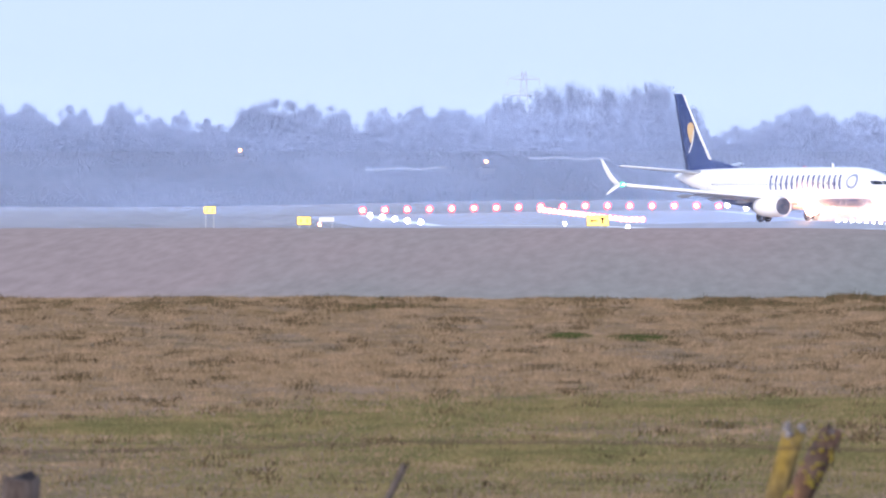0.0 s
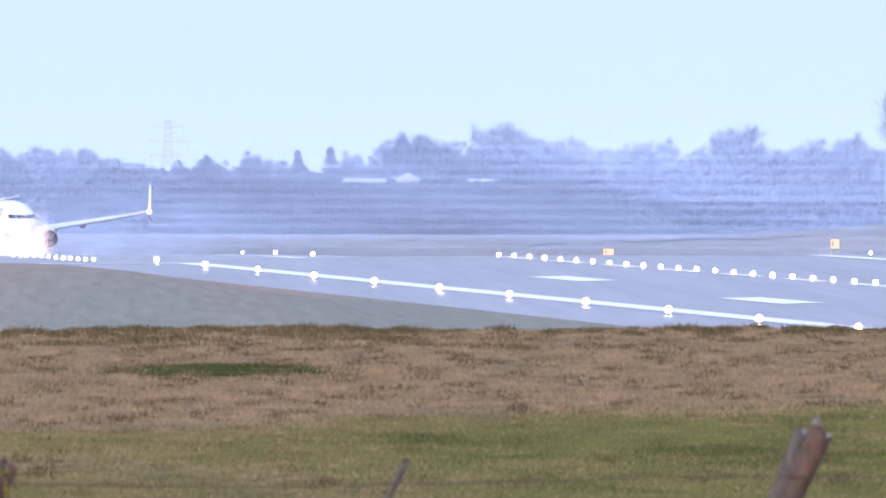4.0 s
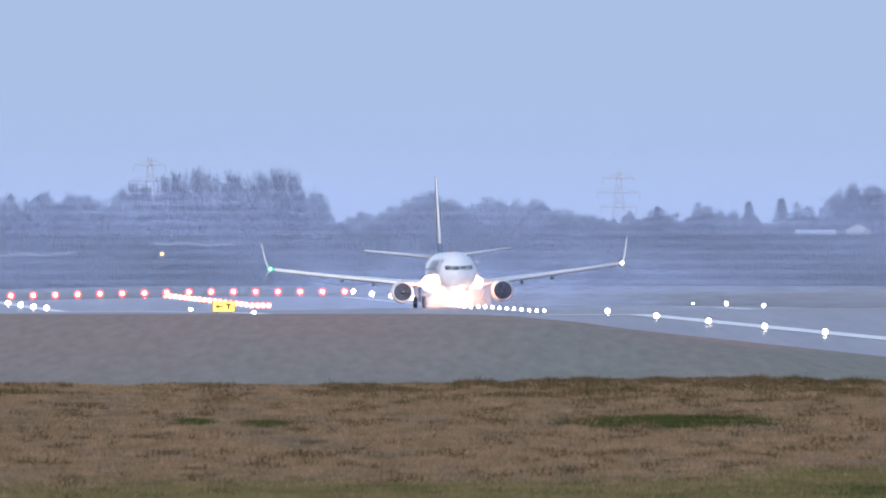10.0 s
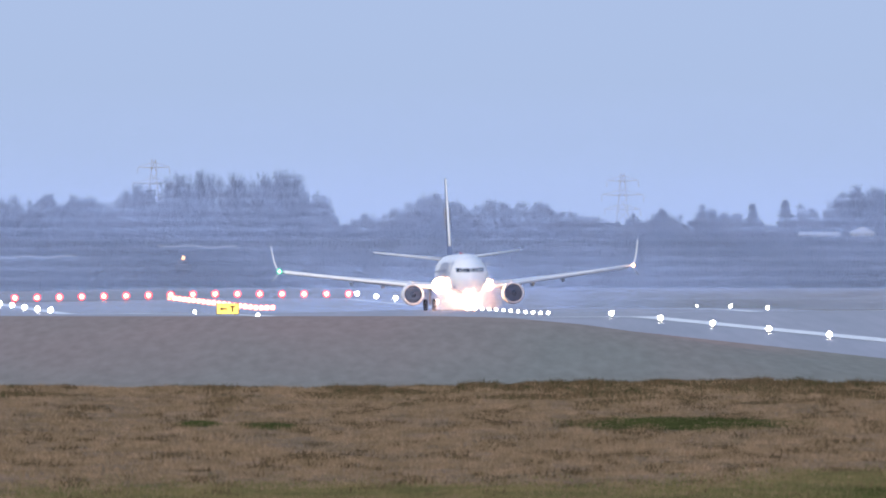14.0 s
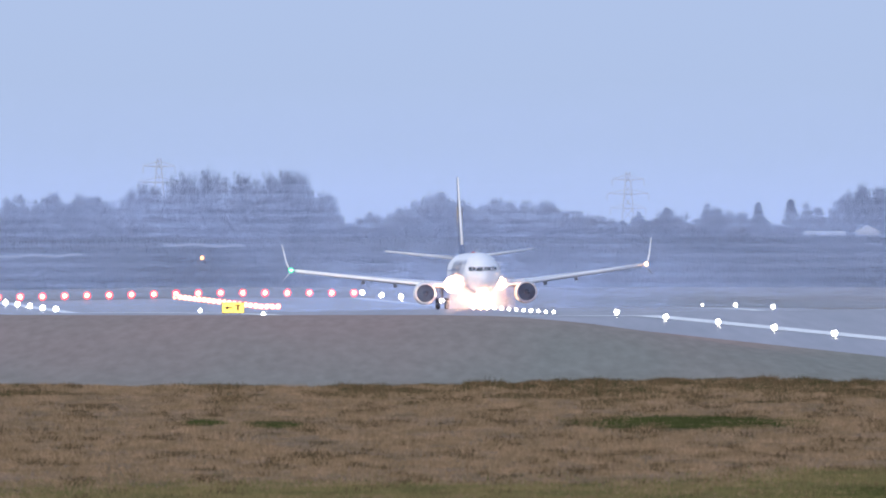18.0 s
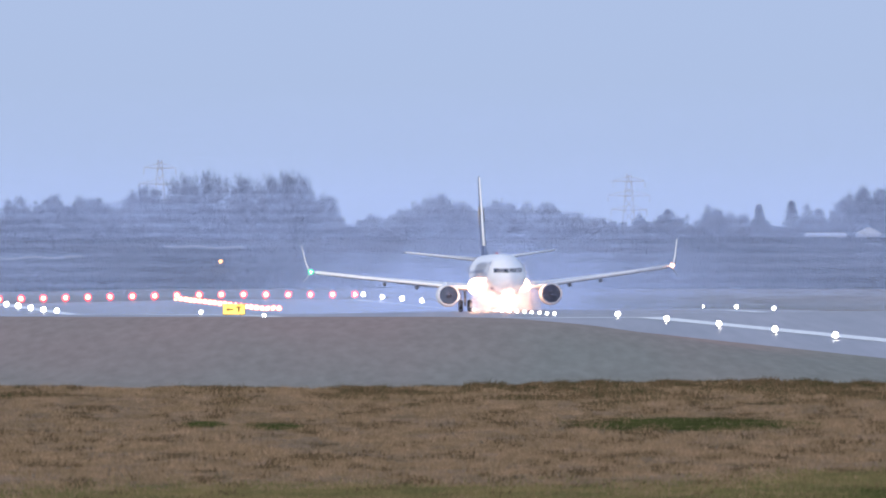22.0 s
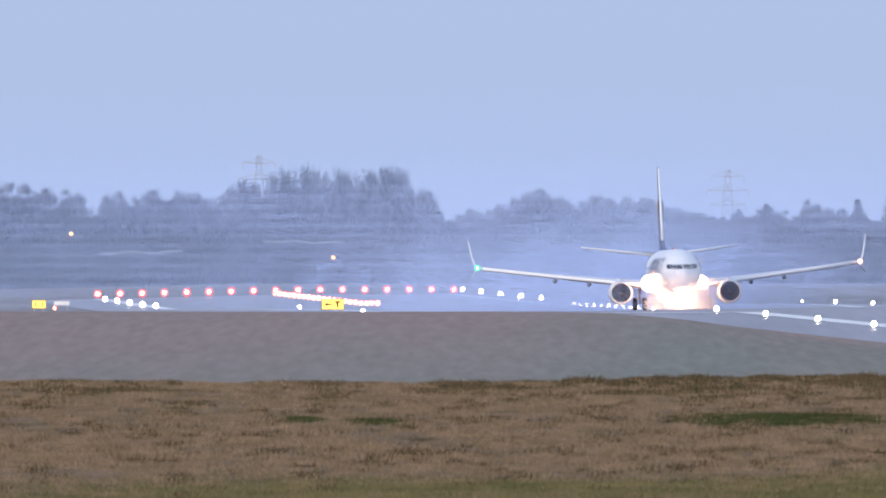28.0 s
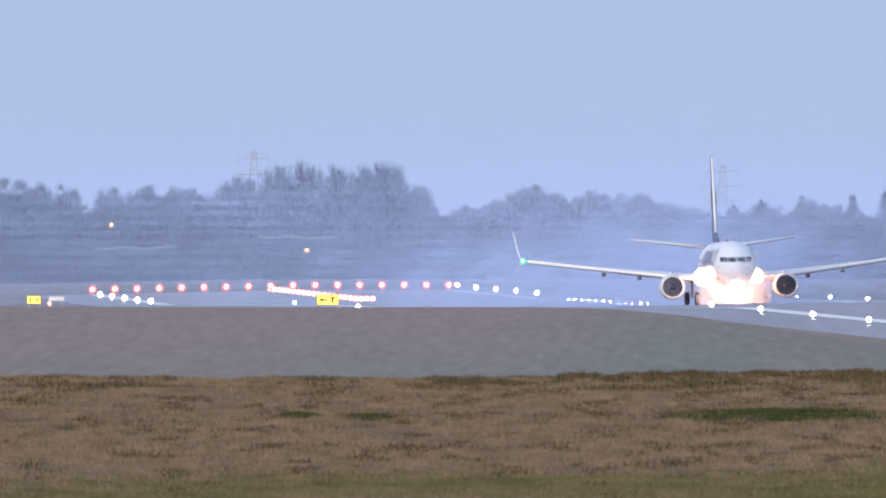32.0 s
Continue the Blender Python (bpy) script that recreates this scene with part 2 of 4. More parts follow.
# ---- lie of the land ----
# along: metres along the runway's direction away from the eye; side: metres to the right of the line through the eye
RUN = radians(-2.802)
AWAY, ACROSS = (math.sin(RUN), math.cos(RUN)), (math.cos(RUN), -math.sin(RUN))
CENTRE, HALF = 125.0, 24.0
PROFILE = [(-400, 7.9), (0, 7.8), (75, 7.35), (150, 7.2), (250, 6.9), (322, 6.798), (345, 6.45), (380, 5.6), (500, 3.0), (800, .7), (1100, -.1), (1250, -.2), (1830, -.2), (1920, -.7),
           (2100, -1.75), (2380, -3.48), (2470, -3.6), (2568, -4), (2800, -5.2), (3000, -6.3), (3260, -6.4), (3400, -5.6), (6000, -5.6)]


def ground_z(along, side):
    z = lerp_table(along, PROFILE)
    far = ease((along - 900) / 300)
    if side < 130:
        z -= far * .6 * min((130 - side) / 29, 1.5)
    if side < 95:
        z += far * 2.45 * ease((95 - side) / 22) * math.exp(-((along - 1450) / 180) ** 2)
    z += 5.5 * ease((along - 2650) / 650) * ease((side - 232) / 95) * (1 - ease((along - 3320) / 60))
    if 200 < along < 420:
        z -= .028 * ease((17.2 - side) / 2.8)
        z += .035 * noise.noise((side * .35, along * .02, 3)) + .02 * noise.noise((side * 1.3, along * .05, 7))
    return z


def spot(along, side, up=0.0):
    return Vector((along * AWAY[0] + side * ACROSS[0], along * AWAY[1] + side * ACROSS[1], ground_z(along, side) + up))


def aim(u, depth, v=None):
    """The point that lies depth metres ahead in the direction u (and v)."""
    return Vector(((u - 784) / FOCAL * depth, depth, EYE_Z - ((v or 300) - 300) / FOCAL * depth))


def land_z(x, y):
    return ground_z(x * AWAY[0] + y * AWAY[1], x * ACROSS[0] + y * ACROSS[1])


def sheet(name, alongs, sides, mat, up=0.0):
    verts = [spot(a, s, up) for a in alongs for s in sides]
    n = len(sides)
    faces = [(i * n + j, i * n + j + 1, (i + 1) * n + j + 1, (i + 1) * n + j) for i in range(len(alongs) - 1) for j in range(n - 1)]
    return mesh(name, verts, faces, mat, True)


def steps(a, b, n):
    return [a + (b - a) * k / n for k in range(n + 1)]


alongs = steps(-400, 60, 6) + steps(70, 200, 14)[0:] + steps(206, 420, 40) + steps(440, 1100, 24) + steps(1125, 2000, 36) + steps(2040, 3300, 32) + steps(3400, 4900, 10)
sides = [-2500, -1500, -900, -500, -250] + steps(-150, -20, 13) + steps(-18, 40, 58) + steps(42, 90, 16) + steps(94, 170, 19) + steps(180, 330, 20) + [450, 700, 1200, 2500]
ground_me = sheet("ground", alongs, sides, AIRFIELD)
ground_me.materials.append(EARTH)
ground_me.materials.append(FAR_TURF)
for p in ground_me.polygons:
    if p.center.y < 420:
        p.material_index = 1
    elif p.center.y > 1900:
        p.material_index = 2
tagged(new("ground", ground_me), "rough brown and green grass field dropping to a misty airfield", "ground", kind="structure")

runway_me = sheet("runway", steps(1080, 3262, 110), [95.0] + steps(95.5, 154.5, 16) + [155.0], ASPHALT, .05)
for k, q in enumerate(runway_me.vertices):
    if k % 19 in (0, 18):
        q.co.z -= .08          # the slab's rounded shoulder runs down into the turf
runway = tagged(new("runway", runway_me), "wet dark asphalt runway with white painted markings", "runway", kind="structure")


def painted(a0, a1, s0, s1, name):
    n = max(1, int((a1 - a0) / 20))
    return part(name, sheet(name, steps(a0, a1, n), [s0, s1], PAINT, .075), runway, "white painted marking")


painted(1090, 3255, 102.3, 104.1, "edge_line")
painted(1090, 3255, 146, 147.8, "edge_line")
for a, s in ((1607, 114.5), (1607, 138), (1419, 112), (1419, 139), (1247, 111), (1247, 139)):
    painted(a - 15, a + 30, s - 1.2, s + 1.2, "touchdown_bar")
for k in range(34):
    painted(1150 + k * 50, 1180 + k * 50, 124.5, 125.4, "centre_dash")


# ---- airfield lights ----
def runway_light(lens, r, label, group, tall=.35):
    t = thing("runway_light", label, "runway light", group)
    part("base", upright("light_base", [(0, .09), (.03, .09), (.05, .035), (tall - r * .3, .03)], BLACK), t)
    # Lens balls are oversized to stand in for the lamps' bloom.
    lens_part = part("lens", ball("light_lens", r, lens, (0, 0, tall + r * .6)), t, "glowing lens")
    if lens is RED_LAMP:
        # Second ball, set towards the camera, for the overexposed core.
        part("glare_core", ball("light_glare_core", r * (.64 if r > .4 else .86), RED_CORE, (0, -r * .7, tall + r * .6)), lens_part, "added ball for the lamp's overexposed core")
    return t


def row_of(first, places):
    spots = [Matrix.Translation(spot(a, s, .05)) for a, s in places]
    first.matrix_basis = spots[0]
    for m in spots[1:]:
        copy_thing(first, m)


edge = runway_light(WHITE_LAMP, .18, "white elevated runway edge light glowing beside wet asphalt", "runway edge lights", .2)
row_of(edge, [(1832 - 59.8 * k, 101) for k in range(12)] + [(2498, 149), (2440, 149)] + [(1812 - 61 * k, 149) for k in range(1, 7)]
       + [(2570, 101), (2422, 101)])
broad = runway_light(WHITE_LAMP, .31, "white runway edge light in mist, its ball widened for glare", "runway edge lights", .3)
row_of(broad, [(3277 - 51 * k, 149) for k in range(5)] + [(3165 - 45 * k, 101) for k in range(5)])
faint = runway_light(WHITE_DIM, .11, "small faint white runway edge light in mist", "runway edge lights", .2)
row_of(faint, [(2552, 149), (1810, 149)])
inset = runway_light(WHITE_DIM, .15, "white inset runway centreline light in wet asphalt", "centreline lights", .06)
row_of(inset, [(1834 - 15.2 * k, 125) for k in range(38)] + [(2463 - 13.2 * k, 125) for k in range(-4, 8)])
endred = runway_light(RED_LAMP, .48, "red runway end light glowing through mist", "runway end lights")
row_of(endred, [(3256, 103 + 2.75 * k) for k in range(17)])
cred = runway_light(RED_LAMP, .34, "red inset centreline light near the runway end", "red centreline lights", .06)
row_of(cred, [(3258 - 15 * k, 125) for k in range(21)])


def guidance_sign(u, v, depth, w, h, bars, label, face=None):
    p = aim(u, depth)
    z = EYE_Z - (v - 300) / FOCAL * depth
    t = thing("guidance_sign", label, "airfield sign", "airfield signs", Matrix.Translation((p.x, p.y, z - h / 2)))
    part("housing", box("sign_housing", (w + .07, .3, h + .07), BLACK, (0, 0, h / 2), .03), t)
    part("face", box("sign_face", (w, .05, h), face or SIGN_FACE, (0, -.16, h / 2), .01), t, "lit yellow panel")
    if bars == 3:
        part("arrow_shaft", box("arrow_shaft", (w * .3, .03, h * .12), BLACK, (-w * .17, -.19, h / 2)), t, "black arrow shaft")
        part("arrow_head", mesh("arrow_head", [(-w * .38, -.19, h * .5), (-w * .24, -.19, h * .7), (-w * .24, -.19, h * .3)], [(0, 1, 2)], BLACK), t, "black arrow head")
        part("mark", box("sign_mark", (w * .08, .03, h * .55), BLACK, (w * .22, -.19, h / 2)), t)
        part("mark", box("sign_bar", (w * .26, .03, h * .12), BLACK, (w * .22, -.19, h * .74)), t)
    else:
        for k in range(bars):
            part("mark", box("sign_mark", (w * .09, .03, h * .5), BLACK, (w * (-.25 + .5 * k / max(bars - 1, 1)), -.19, h / 2)), t)
    g = land_z(p.x, p.y) - (z - h / 2)
    for sx in (-.35, .35):
        part("leg", box("sign_leg", (.1, .1, abs(g) + .1), STEEL, (sx * w, 0, g / 2)), t)


guidance_sign(393, 543, 1650, 1.35, .62, 3, "lit yellow guidance sign on short legs in airfield grass")
guidance_sign(-127, 543, 1700, .85, .5, 2, "small lit yellow guidance sign beside the runway")
guidance_sign(-294, 524, 2300, 1.0, .6, 2, "lit yellow guidance sign across the runway")
guidance_sign(2273, 523, 2050, .7, .75, 1, "dim amber guidance sign beyond the runway", SIGN_DIM)
guidance_sign(1872, 537, 1990, .8, .5, 1, "dim amber guidance sign beyond the runway", SIGN_DIM)
p = aim(-87, 1900)
marker = thing("marker_board", "low white marker board beside the runway", "marker", at=Matrix.Translation((p.x, p.y, EYE_Z - 247 / FOCAL * 1900)))
part("panel", box("marker_panel", (1.1, .08, .3), PAINT, (0, 0, .25), .02), marker)
for sx in (-.4, .4):
    part("leg", box("marker_leg", (.06, .06, 1.2), STEEL, (sx, .05, -.4)), marker)
for u in (62, 278, 366, 150, 168):
    p = aim(u, 3370)
    pole = thing("marker_pole", "thin pale pole standing before the scrubby bank", "pole", "marker poles", Matrix.Translation((p.x, p.y, EYE_Z - 204 / FOCAL * 3370)))
    part("shaft", upright("pole_shaft", [(-1, .045), (1.2, .04), (1.9, .03)], VAN_PAINT, 8), pole)
    part("cap", upright("pole_cap", [(1.9, .06), (2.0, .06), (2.05, .02)], STEEL, 8), pole)
for u, v, d in ((-99, 512, 3000),):
    t = runway_light(RED_LAMP, .25, "single red obstruction light in far grass", "obstruction lights")
    p = aim(u, d)
    t.matrix_basis = Matrix.Translation((p.x, p.y, land_z(p.x, p.y)))


# ---- the airliner: origin on the ground under the main wheels, nose towards +y, right wing towards +x ----
STATIONS = [(19.6, .06, 2.70), (19.4, .28, 2.72), (18.9, .58, 2.76), (18.1, .92, 2.86), (17.1, 1.27, 3.0), (15.9, 1.58, 3.16), (14.3, 1.81, 3.30),
            (12.4, 1.90, 3.37), (9, 1.92, 3.38), (3, 1.92, 3.38), (-3, 1.92, 3.38), (-6.5, 1.92, 3.38), (-9, 1.80, 3.50), (-12, 1.48, 3.80),
            (-15, 1.05, 4.15), (-17.5, .62, 4.42), (-19, .3, 4.55), (-19.6, .1, 4.58)]


def hull(y):
    s = sorted((a, b, c) for a, b, c in STATIONS)
    return lerp_table(y, [(a, b) for a, b, c in s]), lerp_table(y, [(a, c) for a, b, c in s])


def wing_section(x, front, back, z, thick, twist=0.0):
    """An aerofoil ring across a wing at the lateral place x."""
    c = front - back
    shape = ((1, .0), (.97, .32), (.88, .62), (.7, .95), (.5, 1.0), (.25, .62), (0, .05), (.25, -.25), (.5, -.5), (.75, -.55), (.92, -.4), (.98, -.2))
    return [(x, back + c * f, z + thick * c * .5 * h + twist * (f - .5)) for f, h in shape]


def mirrored(rings):
    return [[(-x, y, z) for x, y, z in r] for r in rings]


def fin_section(z, front, back, thick, lean=0.0):
    c = front - back
    shape = ((1, 0), (.93, .6), (.7, 1), (.4, .85), (.15, .35), (0, .06), (.15, -.35), (.4, -.85), (.7, -1), (.93, -.6))
    return [(lean + thick * h * .5, back + c * f, z) for f, h in shape]


def glare_flecks():
    """Fine flecks added about the nose wheel and the lamps to imitate their glare."""
    g = np.random.default_rng(71)
    n, length = 42000, .16
    x, z = g.normal(0, 1.55, n), np.abs(g.normal(.9, 1.5, n)) + .05
    y = np.where(g.random(n) < .72, g.uniform(6.5, 17.0, n), g.uniform(16.0, 18.2, n))
    keep = (x ** 2 + (z - 3.3) ** 2 > 4.2) & (z < 2.9)
    # One in eight hangs before the nose, washing it with a glow.
    ahead = np.arange(n) % 8 == 0
    x, y, z = np.where(ahead, g.normal(0, 1.4, n), x), np.where(ahead, g.uniform(19.8, 21.3, n), y), np.where(ahead, np.abs(g.normal(2.3, 1.0, n)), z)
    keep |= ahead & (z < 3.3)
    keep &= np.abs(x) < np.where(ahead, 1.7, 3.0)
    x, y, z = x[keep], y[keep], z[keep]
    n = len(x)
    thick = g.uniform(.006, .014, n)
    v = []
    for a, b in ((-.5, -.5), (.5, -.5), (.5, .5), (-.5, .5)):
        v.append(np.stack((x + a * length, y - thick * b * .5, z + thick * b), 1))
    v = np.stack(v, 1).reshape(-1, 3)
    return mesh("lamp_glare_flecks", [tuple(q) for q in v.tolist()], [(4 * k, 4 * k + 1, 4 * k + 2, 4 * k + 3) for k in range(n)], GLARE_FLECK)


def airliner():
    jet = thing("airliner", "white and navy twin-engine passenger jet with glaring landing lights", "airplane")
    n = 32
    rings = [circle(y, r, 0, z, n, r * 1.03) for y, r, z in STATIONS]
    fus = part("fuselage", loft("fuselage", rings, BODY), jet, "white fuselage with navy belly")
    # navy belly shell, a little proud of the hull
    belly = []
    for y, r, z in STATIONS[5:-3]:
        belly.append([((r + .012) * math.sin(a), y, z - (r + .012) * 1.03 * math.cos(a)) for a in steps(-.95, .95, 14)])
    k = len(belly[0])
    part("belly_panel", mesh("belly_panel", [v for r in belly for v in r], [(i * k + j, i * k + j + 1, (i + 1) * k + j + 1, (i + 1) * k + j) for i in range(len(belly) - 1) for j in range(k - 1)], NAVY, True), fus, "navy painted belly")
    # belly fairing between the wings
    part("wing_fairing", loft("wing_fairing", [[(w * math.sin(2 * math.pi * q / 20), y, 1.75 + h * math.cos(2 * math.pi * q / 20)) for q in range(20)]
         for y, w, h in ((8, .3, .1), (7, 1.4, .45), (5, 1.95, .6), (0, 2.0, .62), (-3, 1.7, .5), (-5, .4, .1))], BODY), jet)
    # cockpit glazing, laid on the nose
    def nose_skin(x, z):
        lo, hi = 10.0, 19.55
        for _ in range(40):
            y = (lo + hi) / 2
            q, c = hull(y)
            inside = (x / q) ** 2 + ((z - c) / (q * 1.03)) ** 2 < 1
            lo, hi = (y, hi) if inside else (lo, y)
        return (x * 1.02, lo + .03, z + .02)

    for x0, x1 in ((-1.3, -.78), (-.74, -.04), (.04, .74), (.78, 1.3)):
        pts = [nose_skin(x, z + (.04 if abs(x) > .9 else 0)) for z in (3.54, 3.74, 3.93) for x in steps(x0, x1, 4)]
        part("cockpit_window", mesh("cockpit_window", pts, [(5 * i + k, 5 * i + k + 1, 5 * i + k + 6, 5 * i + k + 5) for i in range(2) for k in range(4)], GLASS), fus, "dark cockpit window")
    # cabin windows and doors
    win = mesh("cabin_window", [(0, -.08, -.15), (0, .08, -.15), (0, .11, -.08), (0, .11, .08), (0, .08, .15), (0, -.08, .15), (0, -.11, .08), (0, -.11, -.08)], [(0, 1, 2, 3, 4, 5, 6, 7)], HAZED_PANE)
    for sx in (-1, 1):
        for q in range(44):
            y = 11.6 - q * .52
            r, z = hull(y)
            c = (3.75 - z) / (r * 1.03)
            part("cabin_window", win, fus, at=Matrix.Translation((sx * (r * math.sqrt(1 - c * c) + .015), y, 3.75)))
        for y, w, h in ((14.7, .86, 1.83), (-12.2, .76, 1.8)):
            for dy, dz, sy, sz in ((-w / 2, 0, .04, h), (w / 2, 0, .04, h), (0, h / 2, w, .04)):
                r, z = hull(y + dy)
                zz = 3.55 + dz
                c = min(abs(zz - z) / (r * 1.03), .99)
                part("door_seam", box("door_seam", (.03, sy, sz), GREY, (sx * (r * math.sqrt(1 - c * c) - .0), y + dy, zz)), fus)
        # airline title as plain slanted bars, and a plain emblem
        for q in range(14):
            y0 = (11.7 - q * .92) if sx > 0 else (-.3 + q * .92)
            lean = -.3 * sx
            cols = []
            for zz in steps(3.18, 4.6, 4):
                f = (zz - 3.18) / 1.42
                for dy in (-.17, .17):
                    yy = y0 + dy + lean * (.5 - f) * -1
                    rr, zc = hull(yy)
                    c = (zz - zc) / (rr * 1.03)
                    cols.append((sx * (rr * math.sqrt(max(1 - c * c, 0)) + .02), yy, zz))
            part("title_bar", mesh("title_bar", cols, [(2 * i, 2 * i + 1, 2 * i + 3, 2 * i + 2) for i in range(4)], TITLE), fus, "navy lettering block")
        em = []
        for q in range(16):
            a = 2 * math.pi * q / 16
            for w in (1, .72):
                yy, zz = 13.7 + .9 * w * math.sin(a), 3.95 + .72 * w * math.cos(a)
                rr, zc = hull(yy)
                c = (zz - zc) / (rr * 1.03)
                em.append((sx * (rr * math.sqrt(1 - c * c) + .025), yy, zz))
        part("emblem", mesh("emblem", em, [(2 * i, 2 * i + 1, (2 * i + 3) % 32, (2 * i + 2) % 32) for i in range(16)], EMBLEM), fus, "plain blue-grey ring emblem")
    # wings
    W = [(1.2, 6.6, -1.9, 2.05, .13), (1.95, 5.9, -1.9, 2.12, .13), (3.6, 4.8, -2.0, 2.32, .125), (5.8, 3.3, -2.2, 2.58, .125), (9, 1.2, -3.1, 2.97, .125), (13, -1.5, -4.4, 3.47, .13), (16.6, -3.9, -5.5, 3.95, .14), (16.95, -4.2, -5.6, 4.0, .14)]
    for sx in (1, -1):
        rings = [wing_section(*w) for w in W]
        wing = part("wing", loft("wing", rings if sx > 0 else mirrored(rings), PALE), jet, "pale swept wing")
        slat = [[(x, f + .08, z - .1), (x, f + .04, z + .1), (x, f - .3, z + .2), (x, f - .3, z - .2)] for x, f, b, z, t in W[1:-1]]
        part("slat", loft("slat", slat if sx > 0 else mirrored(slat), BODY), wing, "pale leading edge slat")
        flap = [[(x, b + .1, z + .0), (x, b - .75 * t * 8, z - .16), (x, b - .7 * t * 8, z - .22), (x, b + .15, z - .1)] for x, f, b, z, t in W[1:5]]
        part("flap", loft("flap", flap if sx > 0 else mirrored(flap), PALE), wing, "lowered trailing flap")
        wl_up = [fin_section(4.0, -4.2, -5.6, .2, 0), fin_section(4.3, -4.55, -5.8, .18, .28), fin_section(4.9, -5.15, -6.15, .16, .48), fin_section(6.55, -6.5, -7.0, .1, .78)]
        wl_up = [[(16.95 + x, y, z + (.25 * (x - r[0][0]))) for x, y, z in r] for r in wl_up]
        part("winglet", loft("winglet", wl_up if sx > 0 else mirrored(wl_up), BODY), wing, "upswept winglet")
        outer = [[(r[7][0] + .035 + .02 * i, y, r[7][2]) for y in (r[0][1] - .05, r[5][1] + .03)] for i, r in enumerate(wl_up[1:])]
        vs = [(sx * x, y, z) for pr in outer for x, y, z in pr]
        part("winglet_paint", mesh("winglet_paint", vs, [(0, 1, 3, 2), (2, 3, 5, 4)], NAVY), wing, "navy outer winglet face")
        dn = [fin_section(3.98, -4.4, -5.5, .14, 0), fin_section(3.6, -4.9, -5.8, .1, .3), fin_section(3.05, -5.7, -6.1, .06, .75)]
        dn = [[(16.95 + x, y, z) for x, y, z in r] for r in dn]
        part("winglet_strake", loft("winglet_strake", dn if sx > 0 else mirrored(dn), BODY), wing, "lower winglet strake")
        tip = part("tip_light", ball("tip_light", .26 if sx > 0 else .2, GREEN_LAMP if sx > 0 else TIP_LAMP, (sx * 17.05, -4.05, 4.02)), wing, "green wingtip lamp" if sx > 0 else "red and white wingtip lamp")
        if sx > 0:
            # White ball added for the green lamp's overexposed core.
            part("tip_glare_core", ball("tip_glare_core", .12, WHITE_LAMP, (17.05, -3.9, 4.02)), tip, "added ball for the lamp's overexposed core")
        for x in (4.2, 7.2, 10.2):
            f, b, z = lerp_table(x, [(w[0], w[1]) for w in W]), lerp_table(x, [(w[0], w[2]) for w in W]), lerp_table(x, [(w[0], w[3]) for w in W])
            part("flap_fairing", turned("flap_fairing", [(b + 1.6, .05), (b + .9, .17), (b - .2, .2), (b - 1.1, .03)], GREY, 10, sx * x, z - .38), wing)
        # engine
        ex, ez, back = sx * 4.83, 1.56, -1.3
        eng = part("engine", turned("engine_cowl", [(7.45, .86), (7.55, .94), (7.3, 1.0), (6.6, 1.07), (5.4, 1.08), (4.2, .98), (3.4, .83), (3.4, .76)], BODY, 28, ex, ez), jet, "white turbofan cowl", Matrix.Translation((0, back, 0)))
        part("intake_lip", turned("intake_lip", [(7.38, .80), (7.56, .88), (7.6, .93), (7.5, .99), (7.28, 1.03), (7.28, .8)], CHROME, 28, ex, ez), eng, "bare metal intake lip")
        part("fan", turned("fan", [(7.46, .05), (7.46, .86), (7.44, .86), (7.44, .05)], FAN, 28, ex, ez), eng, "dark fan face")
        part("spinner", turned("spinner", [(7.85, .02), (7.72, .12), (7.46, .27)], FAN, 16, ex, ez), eng)
        for q in range(18):
            a = 2 * math.pi * q / 18
            c, s = math.cos(a), math.sin(a)
            part("fan_blade", mesh("fan_blade", [(ex + .25 * c, 7.48, ez + .25 * s), (ex + .8 * c - .1 * s, 7.48, ez + .8 * s + .1 * c), (ex + .8 * c + .06 * s, 7.52, ez + .8 * s - .06 * c)], [(0, 1, 2)], FAN), eng)
        part("exhaust", turned("exhaust", [(3.5, .62), (2.6, .5), (2.6, .42), (3.0, .3), (1.9, .05)], FAN, 20, ex, ez), eng)
        part("pylon", loft("pylon", [fin_section(z, f, b, .42, ex) for z, f, b in ((2.3, 6.2, .5), (2.62, 5.8, .4), (2.85, 4.6, .6))], BODY), eng)
        # stabiliser
        st = [(.5, -13.6, -17.9, 4.9, .12), (3.5, -15.6, -18.3, 5.25, .13), (7.1, -17.9, -19.3, 5.72, .15)]
        st = [wing_section(*w) for w in st]
        part("stabiliser", loft("stabiliser", st if sx > 0 else mirrored(st), PALE), jet, "pale tailplane")
        # main gear
        gear = part("main_gear", upright("main_strut", [(.56, .1), (1.2, .11), (2.0, .14)], STEEL), jet, "steel main undercarriage leg", Matrix.Translation((sx * 2.86, 0, 0)))
        part("gear_door", box("gear_door", (.05, .9, 1.0), GREY, (sx * .35, 0, 1.45), .02), gear)
        for wx in (-.43, .43):
            tyre = turned("tyre", [(-.2, .36), (-.2, .48), (-.13, .555), (.13, .555), (.2, .48), (.2, .36)], RUBBER, 24)
            part("tyre", tyre, gear, "", pose(wx, 0, .56, 0, 0, 90))
            part("rim", turned("rim", [(-.12, .1), (-.14, .36), (.14, .36), (.12, .1)], STEEL, 16), gear, "", pose(wx, 0, .56, 0, 0, 90))
        # wing root landing lamps and turn-off lamps; the large balls stand in for glare
        part("landing_light", ball("landing_light", .78 if sx > 0 else .66, LANDING, (sx * 2.25, 6.1, 2.35)), jet, "glaring landing lamp")
